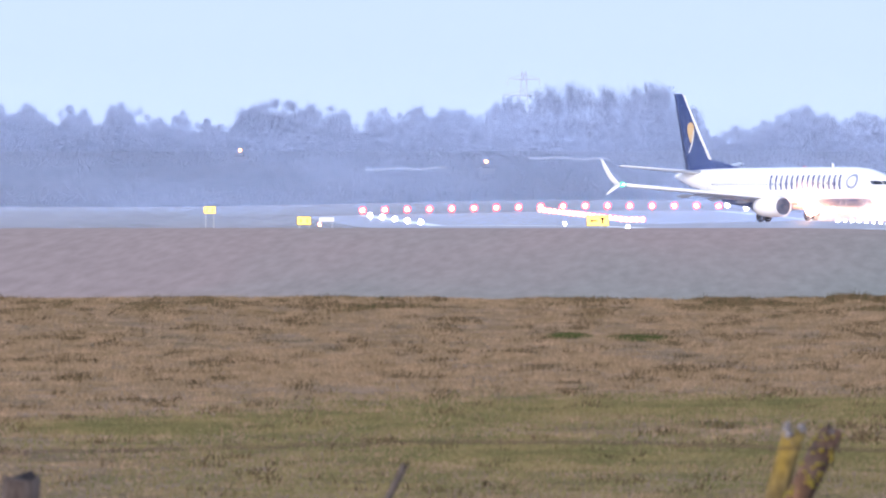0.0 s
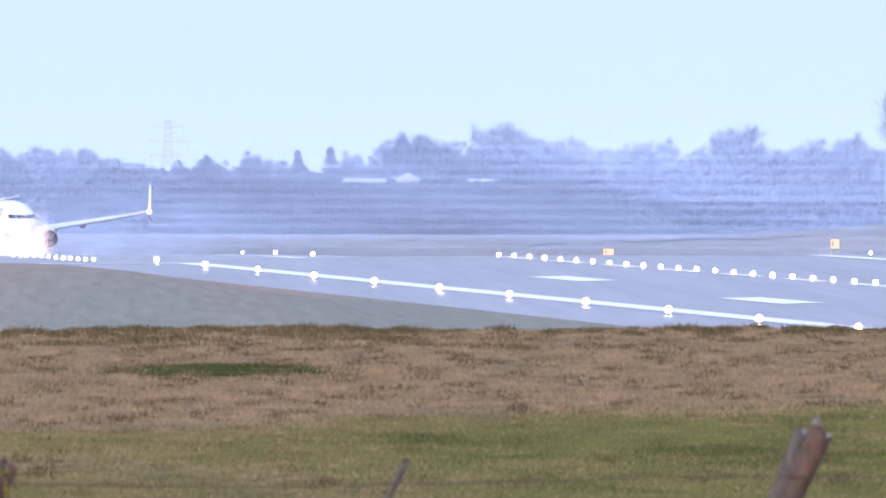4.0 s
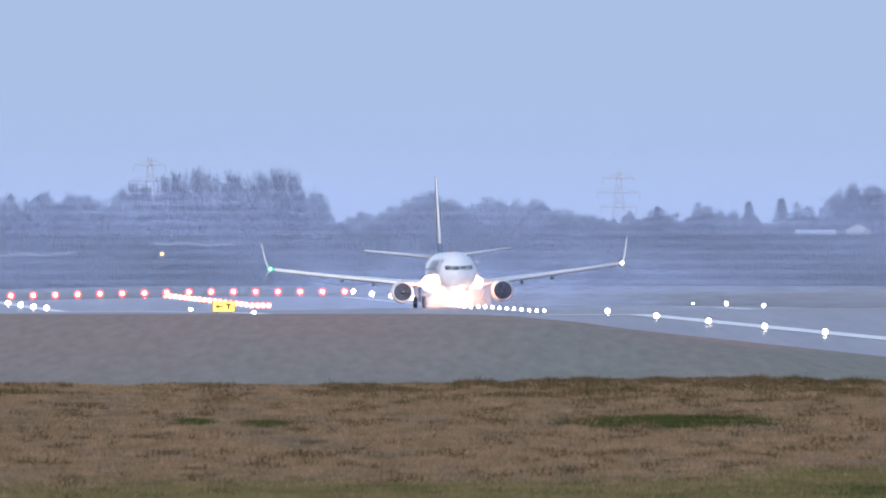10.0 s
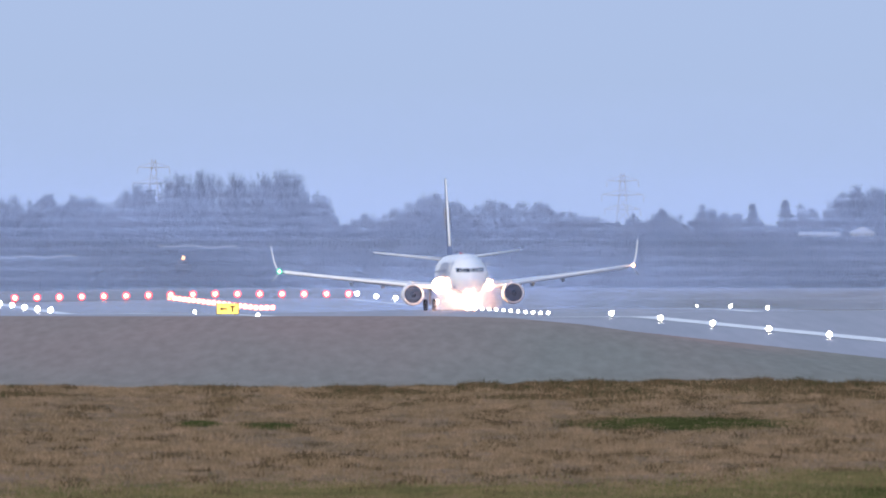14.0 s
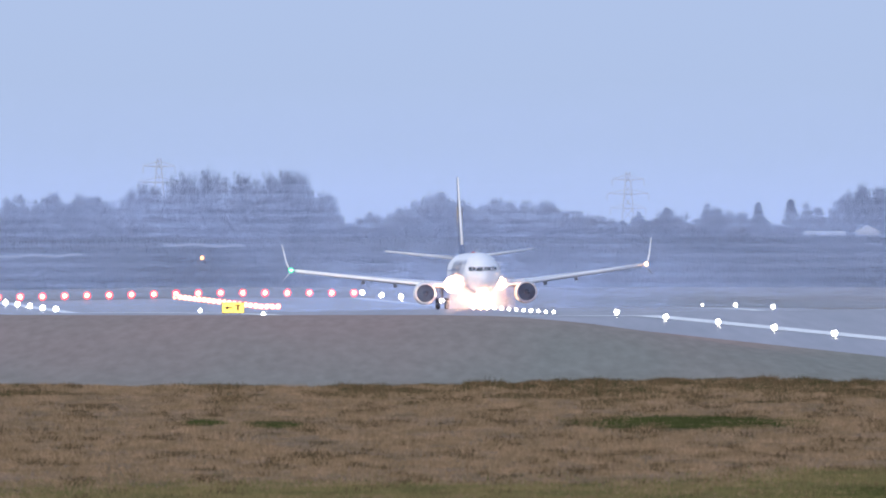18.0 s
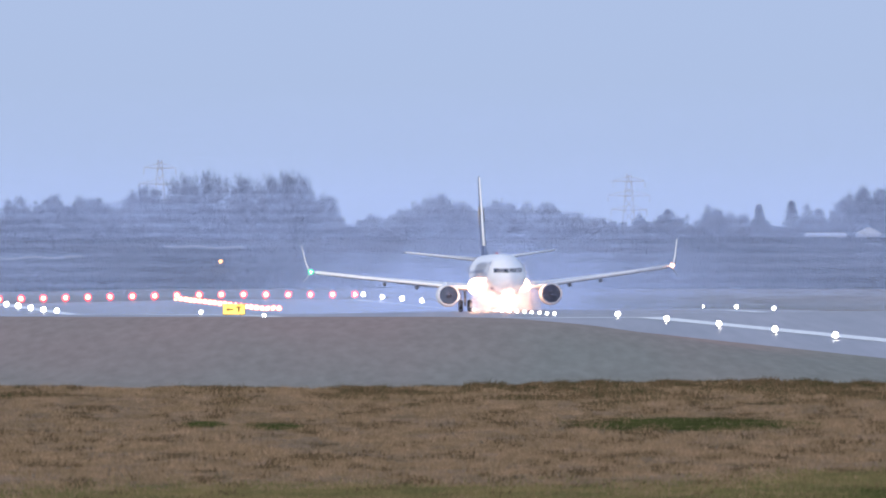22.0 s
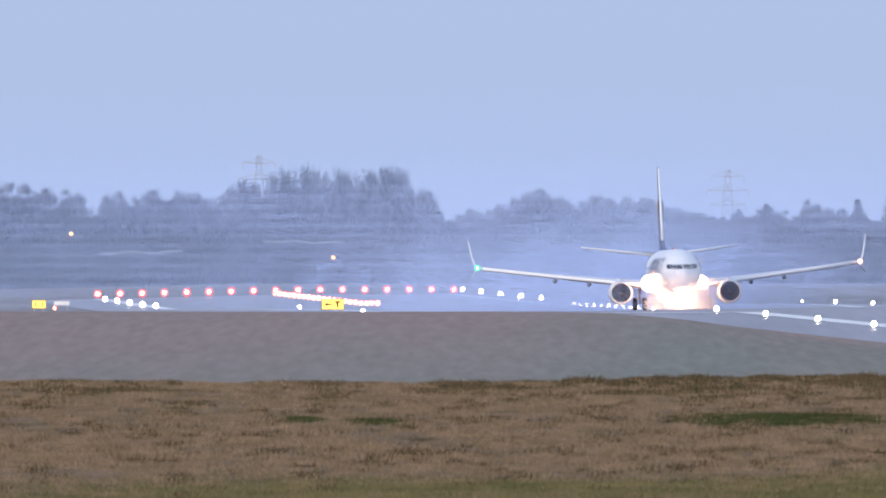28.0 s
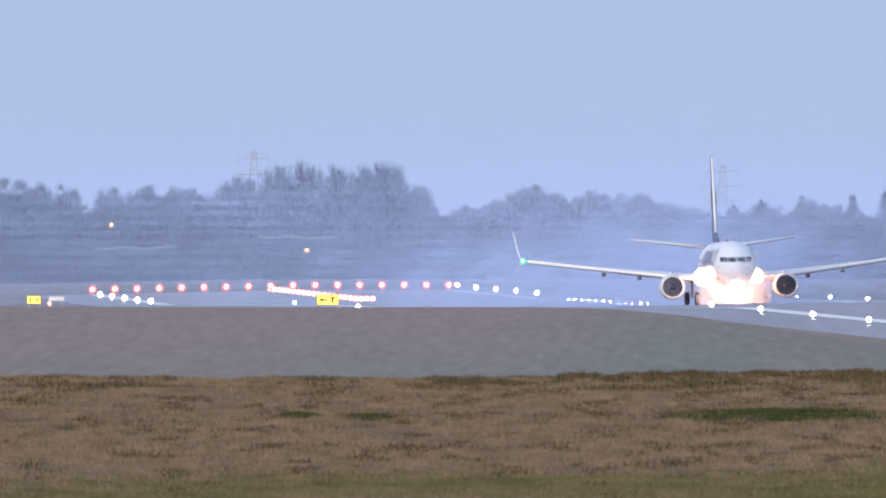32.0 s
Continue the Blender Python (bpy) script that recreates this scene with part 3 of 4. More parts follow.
        part("retractable_light", ball("retractable_light", .68, LANDING, (sx * 1.0, 5.6, 1.25)), jet, "glaring retractable lamp")
        part("turnoff_light", ball("turnoff_light", .16, LANDING, (sx * 1.75, 6.5, 2.05)), jet, "glaring turn-off lamp")
    # fin with dorsal fillet and emblem
    fin = part("fin", loft("fin", [fin_section(z, f, b, t) for z, f, b, t in ((4.6, -9.6, -17.6, .42), (5.35, -11.6, -17.75, .42), (6.2, -13.2, -17.9, .4), (8.5, -14.9, -18.45, .34), (12.6, -17.7, -19.45, .2), (12.8, -17.95, -19.45, .14))], NAVY), jet, "navy tail fin")
    part("dorsal_fillet", loft("dorsal_fillet", [fin_section(z, f, b, t) for z, f, b, t in ((4.9, -6.5, -13.5, .3), (5.45, -8.6, -13.5, .28), (6.15, -12.4, -13.6, .2))], NAVY), jet)
    # Sheen of the bare-metal leading edge, put on as a white strip.
    part("fin_edge_sheen", loft("fin_edge_sheen", [[(t * h * .5, b + (f - b) * q, z) for q, h in ((1.02, 0), (.99, .5), (.955, .8), (.955, -.8), (.99, -.5))] for z, f, b, t in ((6.2, -13.2, -17.9, .4), (8.5, -14.9, -18.45, .34), (12.6, -17.7, -19.45, .2), (12.75, -17.9, -19.45, .15))], BODY), fin, "white strip painted for the leading edge's sheen")
    for sx in (-1, 1):
        em = [(sx * .235, -16.35 + .55 * math.sin(a) * (1 + .5 * math.cos(a)), 8.9 + 1.05 * math.cos(a)) for a in steps(0, 2 * math.pi * 15 / 16, 15)]
        part("tail_emblem", mesh("tail_emblem", em, [tuple(range(16))], GOLD), fin, "plain gold emblem")
        em = []
        for q in steps(0, 1, 8):
            em += [(sx * .24, -15.75 - .9 * q * q, 9.2 - 2.3 * q), (sx * .24, -15.93 - .95 * q * q, 9.2 - 2.3 * q)]
        part("tail_emblem_stroke", mesh("tail_emblem_stroke", em, [(2 * q, 2 * q + 1, 2 * q + 3, 2 * q + 2) for q in range(8)], PALE), fin, "pale curved stroke of the emblem")
    # nose gear and its lamp, a ball widened to stand in for glare
    ng = part("nose_gear", upright("nose_strut", [(.34, .07), (1.0, .08), (1.7, .1)], STEEL), jet, "steel nose undercarriage leg", Matrix.Translation((0, 15.6, 0)))
    for wx in (-.2, .2):
        part("tyre", turned("nose_tyre", [(-.1, .2), (-.1, .3), (-.06, .34), (.06, .34), (.1, .3), (.1, .2)], RUBBER, 20), ng, "", pose(wx, 0, .34, 0, 0, 90))
        part("gear_door", box("nose_door", (.04, 1.2, .6), BODY, (wx * 2.0, .2, 1.35), .015), ng)
    part("taxi_light", ball("taxi_light", .84, LANDING, (0, .25, .88)), ng, "glaring nose gear lamp")
    part("lamp_glare_flecks", glare_flecks(), jet, "fine flecks added to carry the landing lamps' glare")
    part("beacon", ball("beacon", .12, RED_CAP, (0, 3, 5.42)), jet, "red rotating beacon")
    part("antenna", loft("antenna", [fin_section(z, f, b, .05) for z, f, b in ((5.3, 8.3, 7.8), (5.75, 8.0, 7.75))], BODY), jet)
    return jet


jet = airliner()

# seconds, bearing of the main wheels, nose's turn from the line to the eye
ROLL = [(0, 731, 34.8), (.3, 734, 33.2), (.6, 740, 30.4), (1, 747, 27.2), (1.2, 748, 25), (1.5, 743, 22.6), (2.1, 755, 18.5), (3.3, 767, 14), (4, 775, 11.8),
        (4.5, 777, 10.4), (5.5, 779, 6.5), (6.5, 780, 4.6), (7, 784, 4.2), (8, 789, 3.6), (9, 792, 3.4), (10, 794, 3.4), (11, 796, 3.4), (12, 798, 3.5), (13, 800, 3.6),
        (14.5, 808, 3.6), (16.5, 813, 3.5), (18, 818, 3.7), (19, 823, 4), (20, 828, 4.1), (21, 840, 4.3), (22, 858, 4.2), (23, 874, 4), (24, 895, 3.8),
        (24.5, 907, 3.7), (26.5, 957, 3.4), (27, 972, 3.3), (28.3, 1002, 3.2), (30, 1042, 3.2), (32, 1100, 3.2)]


def jet_pose(t, u, turn):
    along = CENTRE * FOCAL / (u + 1500)
    p = spot(along, CENTRE, .06)
    return t, Matrix.Translation(p) @ pose(0, 0, 0, 0, 0, 180 + turn - (u - 784) / FOCAL * DEG) @ pose(0, 0, 0, .45, 1.0, 0)


# ---- woods, bank and far buildings ----
def twig_cloud(rng, n, size, shape, slim=(.07, .17)):
    """Small slivers scattered by shape(rng), which gives a place and a direction."""
    v, f = [], []
    for _ in range(n):
        p, d = shape(rng)
        L = size * rng.uniform(.6, 1.5)
        s = Vector((rng.gauss(0, 1), rng.gauss(0, 1), rng.gauss(0, 1))).cross(d).normalized() * L * rng.uniform(*slim)
        k = len(v)
        v += [p - s, p + s, p + d * L - s * .6]
        f += [(k, k + 1, k + 2)]
    return v, f


def limb(v, f, a, b, ra, rb, n=5):
    k, d = len(v), (b - a).normalized()
    s = d.orthogonal().normalized()
    q = d.cross(s)
    for c, r in ((a, ra), (b, rb)):
        v += [c + (s * math.cos(2 * math.pi * j / n) + q * math.sin(2 * math.pi * j / n)) * r for j in range(n)]
    f += [(k + j, k + (j + 1) % n, k + n + (j + 1) % n, k + n + j) for j in range(n)]


def crown_spots(rng, tall, wide, low, tips, habit):
    """Where the branch tips of a crown lie: a dome, a bundle of upright stems, or a spire."""
    out = []
    if habit == "upright":
        stems = [(rng.gauss(0, .42) * wide, rng.gauss(0, .42) * wide, tall * rng.uniform(.78, 1.0)) for _ in range(9)]
        for _ in range(tips):
            x, y, top = rng.choice(stems)
            h = top * (low + (1 - low) * rng.random() ** .7) - .5 * rng.random()
            fan = .06 + .2 * (h / top) ** 1.5
            out.append(Vector((x * (.25 + .85 * h / top) + rng.gauss(0, fan) * wide, y * (.25 + .85 * h / top) + rng.gauss(0, fan) * wide, h)))
        return out
    if habit == "spire":
        for _ in range(tips):
            h = .05 + .95 * rng.random() ** 1.25
            tier = .75 + .25 * math.sin(h * 44)
            a, r = rng.uniform(0, 6.283), wide * (1.02 - h) * tier * rng.random() ** .4
            out.append(Vector((r * math.cos(a), r * math.sin(a), h * tall - r * .22)))
        return out
    mid, up = tall * (low + (1 - low) * .42), tall * (1 - low) * .58
    down = mid - tall * low
    while len(out) < tips:
        d = Vector((rng.gauss(0, 1), rng.gauss(0, 1), rng.gauss(.25, 1))).normalized()
        bulge = .86 + .3 * noise.noise(d * 1.7 + Vector((tall * wide, 3.1, rng.random() * .25))) + rng.gauss(0, .035)
        r = bulge * rng.random() ** .45
        out.append(Vector((d.x * wide * r, d.y * wide * r, mid + d.z * (up if d.z > 0 else down) * r)))
    return out


def bare_tree(seed, tall, wide, low, tips, slivers, habit="dome", twig=TWIG):
    """A leafless tree: tapered trunk, limbs forking to branch tips, and a crown of fine twigs about them."""
    rng = random.Random(seed)
    spire = habit == "spire"
    t = thing("conifer" if spire else "bare_tree", "dark pointed conifer in the misty tree line" if spire else "leafless upright tree in a tall misty stand" if habit == "upright" else "leafless broad tree fading into mist behind the airfield", "tree", "far trees")
    v, f = [], []
    fork = tall * (low * .7 + .08)
    limb(v, f, Vector((0, 0, 0)), Vector((0, 0, fork)), .032 * tall, .026 * tall, 8)
    limb(v, f, Vector((0, 0, fork)), Vector((rng.uniform(-.2, .2), 0, tall * (.97 if spire else .72))), .024 * tall, .004 * tall, 6)
    ends = crown_spots(rng, tall, wide, low, tips, habit)
    joints = [Vector((0, 0, fork + (tall * .7 - fork) * k / 5)) for k in range(6)]
    if not spire:
        for e in rng.sample(ends, 9):
            elbow = Vector((e.x * .5, e.y * .5, fork + (e.z - fork) * .48))
            far_end = e.lerp(elbow, .3)
            limb(v, f, Vector((0, 0, fork * rng.uniform(.8, 1.2))), elbow, .014 * tall, .009 * tall, 5)
            limb(v, f, elbow, far_end, .009 * tall, .005 * tall, 5)
            joints += [elbow, elbow.lerp(far_end, .5), far_end]
    for e in ends:
        below = [j for j in joints if j.z < e.z + .3] or joints[:1]
        j = min(below, key=lambda q: (q - e).length)
        limb(v, f, j, e, .0032 * tall, .0012 * tall, 3)
    part("trunk", mesh("tree_trunk", v, f, BARK), t)
    heart = Vector((0, 0, tall * (low + .25 * (1 - low))))

    def shape(r):
        e = r.choice(ends)
        o = Vector((r.gauss(0, 1), r.gauss(0, 1), r.gauss(0, 1))) * (.02 if spire else .03) * tall
        out = (e - heart).normalized()
        lift = -.25 if spire else 1.6 if habit == "upright" else .45
        return e + o, (out + Vector((r.gauss(0, .45), r.gauss(0, .45), lift + r.gauss(0, .4)))).normalized()
    v, f = twig_cloud(rng, slivers, (.035 if spire else .055) * tall, shape, (.06, .12) if spire else (.022, .05))
    part("crown", mesh("tree_crown", v, f, twig), t)
    return t


def plant(model, u, top, base, depth, model_tall, squash=1.0, turn=0.0, first=[]):
    p = aim(u, depth)
    z0 = EYE_Z - (base - 300) / FOCAL * depth
    z0 = min(z0, land_z(p.x, p.y) + 6)
    k = (EYE_Z - (top - 300) / FOCAL * depth - z0) / model_tall
    m = Matrix.Translation((p.x, p.y, z0)) @ pose(0, 0, 0, 0, 0, turn)
    ob = copy_thing(model, m) if model.name in first else model
    first.append(model.name)
    ob.matrix_basis = m
    ob.scale = (k * squash, k * squash, k)
    return ob


MODELS = [bare_tree(11, 12, 5.4, .12, 260, 32000), bare_tree(12, 12, 4.4, .08, 230, 28000), bare_tree(13, 12, 6.2, .14, 300, 28000), bare_tree(14, 12, 3.6, .04, 200, 28000)]
HAZED_TREES = [bare_tree(21, 12, 5.2, .12, 260, 18000, twig=TWIG_HAZED), bare_tree(22, 12, 6.0, .16, 280, 20000, twig=TWIG_HAZED)]
POPLARS = [bare_tree(51, 14, 3.2, .1, 420, 11000, "upright"), bare_tree(52, 14, 3.8, .08, 440, 12000, "upright")]
TALL = bare_tree(31, 16, 2.9, .42, 150, 4200, twig=TWIG_HAZED)
SPIRE = bare_tree(41, 9, 3.4, 0, 320, 9000, "spire")
rng = random.Random(5)
SKYLINE = [(-700, 338), (-665, 337), (-615, 333), (-535, 340), (-445, 336), (-390, 358), (-345, 352), (-300, 370), (-205, 330), (-135, 332), (-65, 344), (15, 345),
           (75, 338), (150, 336), (210, 352), (290, 340), (325, 334), (400, 337), (480, 334), (520, 336), (552, 348), (580, 376), (640, 370), (700, 360), (755, 334),
           (800, 352), (870, 344), (945, 349), (1000, 368), (1045, 377), (1110, 376), (1170, 370), (1240, 362), (1300, 366), (1420, 362), (1475, 342), (1535, 319), (1600, 338),
           (1685, 302), (1745, 329), (1805, 332), (1855, 350), (1905, 335), (1975, 341), (2030, 352), (2095, 320), (2165, 352), (2225, 338), (2310, 332), (2370, 345),
           (2450, 340), (2520, 330), (2590, 299), (2650, 318), (2720, 345), (2780, 335)]
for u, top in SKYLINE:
    # These bearings get the haze-paled trees; the depths don't differ.
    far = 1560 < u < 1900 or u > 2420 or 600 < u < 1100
    plant(rng.choice(HAZED_TREES if far else MODELS), u, top + 2, 470, rng.uniform(3650, 3850), 12, rng.uniform(.9, 1.15), rng.uniform(0, 360))
for u, top in ((205, 334), (232, 322), (258, 330), (312, 304), (340, 298), (398, 304), (452, 304), (486, 297), (518, 303), (546, 338)):
    plant(POPLARS[u % 2], u, top, 480, 3690 + u % 9, 14, rng.uniform(.42, .55), u * 7.0)
for k in range(90):
    u = -720 + 3520 * k / 90 + rng.uniform(-15, 15)
    top = lerp_table(u, SKYLINE) + rng.uniform(14, 45)
    plant(rng.choice(MODELS[1:]), u, top, 480, rng.uniform(3500, 3600), 12, rng.uniform(.8, 1.3), rng.uniform(0, 360))
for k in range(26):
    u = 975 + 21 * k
    plant(HAZED_TREES[k % 2], u, 388 + rng.uniform(-9, 9), 450, 3615 - k % 4, 12, rng.uniform(1.0, 1.5), k * 47.0)
for u, top, wide in ((2095, 321, 1.15), (2040, 372, .9), (2170, 352, .9), (2235, 346, 1.0), (2310, 334, 1.0), (2385, 352, 1.0), (2450, 348, 1.0), (2520, 340, .9), (2590, 306, 1.1), (2655, 335, .9), (2730, 346, 1.0), (2790, 338, 1)):
    plant(MODELS[int(u) % 3], u, top, 520, 3515 + u % 7, 12, wide, u * 3.0)
plant(TALL, 2400, 238, 470, 3720, 16, 1.0)
plant(TALL, 2688, 258, 470, 3700, 16, 1.0, 130)
for u, top in ((1160, 367), (1322, 359), (1380, 353), (-299, 364)):
    plant(SPIRE, u, top, 418, 3560, 9, 1.5, u)
for k in range(38):
    u = 1940 + 24 * k + rng.uniform(-9, 9)
    plant(MODELS[3 if k % 3 else 1], u, rng.uniform(405, 440) - 18 * ease((u - 2200) / 400), 520, 3485 + k % 11, 12, rng.uniform(1.2, 1.7), k * 53.0)


def bank():
    """A long scrubby earth bank in front of the woods."""
    rows = []
    us = steps(-760, 2840, 180)
    for u in us:
        top = 420 - 5 * ease((u - 1100) / 250) + 4 * noise.noise((u * .006, 1, 0)) + 2 * noise.noise((u * .05, 2, 0)) + 96 * ease((u - 1820) / 260)
        base = 506 - 35 * ease((u - 2200) / 500)
        crown = aim(u, 3450, top)
        foot = aim(u, 3400, base)
        back = aim(u, 3510, top + 30)
        mid = (crown + foot) / 2 + Vector((0, -4, .5 * noise.noise((u * .02, 5, 0))))
        foot.z = min(foot.z, land_z(foot.x, foot.y) - .2) if base > 480 else foot.z
        deep = Vector((foot.x, foot.y - 2, -8))
        rows.append((deep, foot, mid, crown, back))
    v = [p for r in rows for p in r]
    f = [(i * 5 + j, (i + 1) * 5 + j, (i + 1) * 5 + j + 1, i * 5 + j + 1) for i in range(len(rows) - 1) for j in range(4)]
    tagged(new("earth_bank", mesh("earth_bank", v, f, SCRUB, True)), "long scrub-covered earth bank below misty woods", "bank", kind="structure")
    r = random.Random(8)

    def shape(g):
        i = g.randrange(len(rows))
        a, b = rows[i][1], rows[i][3]
        w = g.random() ** .7
        return a.lerp(b, w) + Vector((g.uniform(-.7, .7), -1 - g.random() * 2, g.uniform(-.2, .3))), Vector((g.uniform(-.5, .5), g.uniform(-.3, .1), 1)).normalized()
    v, f = twig_cloud(r, 110000, .42, shape, (.04, .09))
    tagged(new("bank_scrub", mesh("bank_scrub", v, f, SCRUB)), "low leafless scrub covering the bank", "scrub", kind="stuff")


bank()


def far_house(u, v_eave, v_ridge, depth, w, gable=False, label="low pale-roofed building among far trees"):
    p = aim(u, depth, v_eave)
    z0 = p.z - 3.0
    t = thing("far_house", label, "building", "far buildings", Matrix.Translation((p.x, p.y, z0)))
    ridge = EYE_Z - (v_ridge - 300) / FOCAL * depth - z0
    d = 4.0
    part("wall", box("house_wall", (w, d, 3.0), RENDER_WALL, (0, 0, 1.5), .02), t)
    if gable:
        vs = [(-w / 2 - .3, -d / 2 - .3, 3), (w / 2 + .3, -d / 2 - .3, 3), (0, -d / 2 - .3, ridge), (-w / 2 - .3, d / 2, 3), (w / 2 + .3, d / 2, 3), (0, d / 2, ridge)]
        fs = [(0, 1, 2), (3, 5, 4), (0, 2, 5, 3), (1, 4, 5, 2), (0, 3, 4, 1)]
    else:
        vs = [(-w / 2 - .3, -d / 2 - .3, 3), (w / 2 + .3, -d / 2 - .3, 3), (w / 2, 0, ridge), (-w / 2, 0, ridge), (-w / 2 - .3, d / 2 + .3, 3), (w / 2 + .3, d / 2 + .3, 3)]
        fs = [(0, 1, 2, 3), (3, 2, 5, 4), (0, 3, 4), (1, 5, 2), (0, 4, 5, 1)]
    part("roof", mesh("house_roof", vs, fs, ROOF), t, "pale roof")
    for k in range(max(1, int(w / 1.6))):
        wd = part("window", box("house_window", (.7, .08, .9), GLASS, (-w / 2 + .9 + 1.6 * k, -d / 2 - .03, 1.6)), t)
        part("window_frame", box("window_frame", (.8, .05, .08), BODY, (-w / 2 + .9 + 1.6 * k, -d / 2 - .05, 1.12)), wd)


far_house(1440, 413, 407, 3470, 5.2)
far_house(1516, 409, 397, 3475, 3.0, True, "pale gabled house among far trees")
far_house(1645, 413, 408, 3470, 3.2)


def pylon(u, top, depth, tall):
    """A lattice power pylon with three cross arms."""
    p = aim(u, depth)
    z = EYE_Z - (top - 300) / FOCAL * depth - tall
    t = thing("power_pylon", "steel lattice power pylon fading into mist", "pylon", "power pylons", Matrix.Translation((p.x, p.y, z)))
    def half(h):
        return lerp_table(h / tall, [(0, 2.6), (.55, 1.0), (1, .3)])
    levels = steps(0, tall, 9)
    for sx in (-1, 1):
        for sy in (-1, 1):
            v, f = [], []
            for a, b in zip(levels, levels[1:]):
                limb(v, f, Vector((sx * half(a), sy * half(a), a)), Vector((sx * half(b), sy * half(b), b)), .12, .12, 4)
            part("leg", mesh("pylon_leg", v, f, TOWER), t)
    v, f = [], []
    for a, b in zip(levels, levels[1:]):
        for sy in (-1, 1):
            limb(v, f, Vector((-half(a), sy * half(a), a)), Vector((half(b), sy * half(b), b)), .07, .07, 3)
            limb(v, f, Vector((half(a), sy * half(a), a)), Vector((-half(b), sy * half(b), b)), .07, .07, 3)
    part("lattice", mesh("pylon_lattice", v, f, TOWER), t)
    for h, w in ((.93, 2.6), (.8, 3.4), (.67, 2.9)):
        v, f = [], []
        for sx in (-1, 1):
            limb(v, f, Vector((0, 0, h * tall)), Vector((sx * w, 0, h * tall + .1)), .16, .08, 4)
            limb(v, f, Vector((0, 0, h * tall + .9)), Vector((sx * w, 0, h * tall + .12)), .08, .06, 4)
            limb(v, f, Vector((sx * w, 0, h * tall)), Vector((sx * w, 0, h * tall - 1)), .09, .09, 4)
        part("cross_arm", mesh("cross_arm", v, f, TOWER), t)


TOWER = material("misty_pylon_steel", (.43, .455, .5), rough=.7, spread=.1, scale=.5)
pylon(262, 278, 4300, 20)
pylon(1092, 303, 4300, 18)


# ---- haze screens before and among the woods: rows of fine strips, tilted to the sky ----
# The haze's blue tint is put into this colour; spray clouds share it.
FILAMENT = material("haze_and_spray_filaments", (.505, .625, .92), rough=1, spread=0)


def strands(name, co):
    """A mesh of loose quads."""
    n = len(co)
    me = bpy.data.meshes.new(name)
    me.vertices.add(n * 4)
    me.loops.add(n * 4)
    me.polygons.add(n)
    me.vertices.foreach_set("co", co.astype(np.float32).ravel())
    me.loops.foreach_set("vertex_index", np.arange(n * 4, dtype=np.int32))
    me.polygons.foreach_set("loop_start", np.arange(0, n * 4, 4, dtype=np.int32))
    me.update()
    me.materials.append(FILAMENT)
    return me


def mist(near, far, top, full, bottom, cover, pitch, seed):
    """Even strips laid out in the camera's picture coordinates as a haze screen between two depths; they thicken from
    the height top down to the height full, in slow waves.
    """
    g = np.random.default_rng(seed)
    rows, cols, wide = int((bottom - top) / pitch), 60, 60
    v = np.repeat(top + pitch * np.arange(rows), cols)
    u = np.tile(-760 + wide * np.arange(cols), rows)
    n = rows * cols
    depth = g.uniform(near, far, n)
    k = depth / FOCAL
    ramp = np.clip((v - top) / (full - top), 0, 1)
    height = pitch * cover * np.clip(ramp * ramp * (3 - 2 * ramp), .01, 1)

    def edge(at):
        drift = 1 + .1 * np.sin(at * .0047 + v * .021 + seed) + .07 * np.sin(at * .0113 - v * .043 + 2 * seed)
        right_haze = np.clip((at - 1620) / 380, 0, 1)
        return height * (drift + .32 * right_haze) * k * .5
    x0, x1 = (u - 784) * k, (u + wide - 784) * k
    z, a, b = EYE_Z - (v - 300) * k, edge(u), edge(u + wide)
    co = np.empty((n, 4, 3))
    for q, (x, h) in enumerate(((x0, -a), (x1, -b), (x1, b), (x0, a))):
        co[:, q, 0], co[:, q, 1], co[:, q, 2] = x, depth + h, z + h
    return tagged(new("mist", strands("mist", co)), "screen of fine strips standing in for haze before the far woods", "mist", kind="stuff")


# Depths, heights and cover are set to fit the camera's view.
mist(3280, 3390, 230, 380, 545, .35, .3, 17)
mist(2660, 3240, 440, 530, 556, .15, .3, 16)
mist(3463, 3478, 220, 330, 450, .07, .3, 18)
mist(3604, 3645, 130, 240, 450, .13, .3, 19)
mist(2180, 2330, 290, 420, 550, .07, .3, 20)


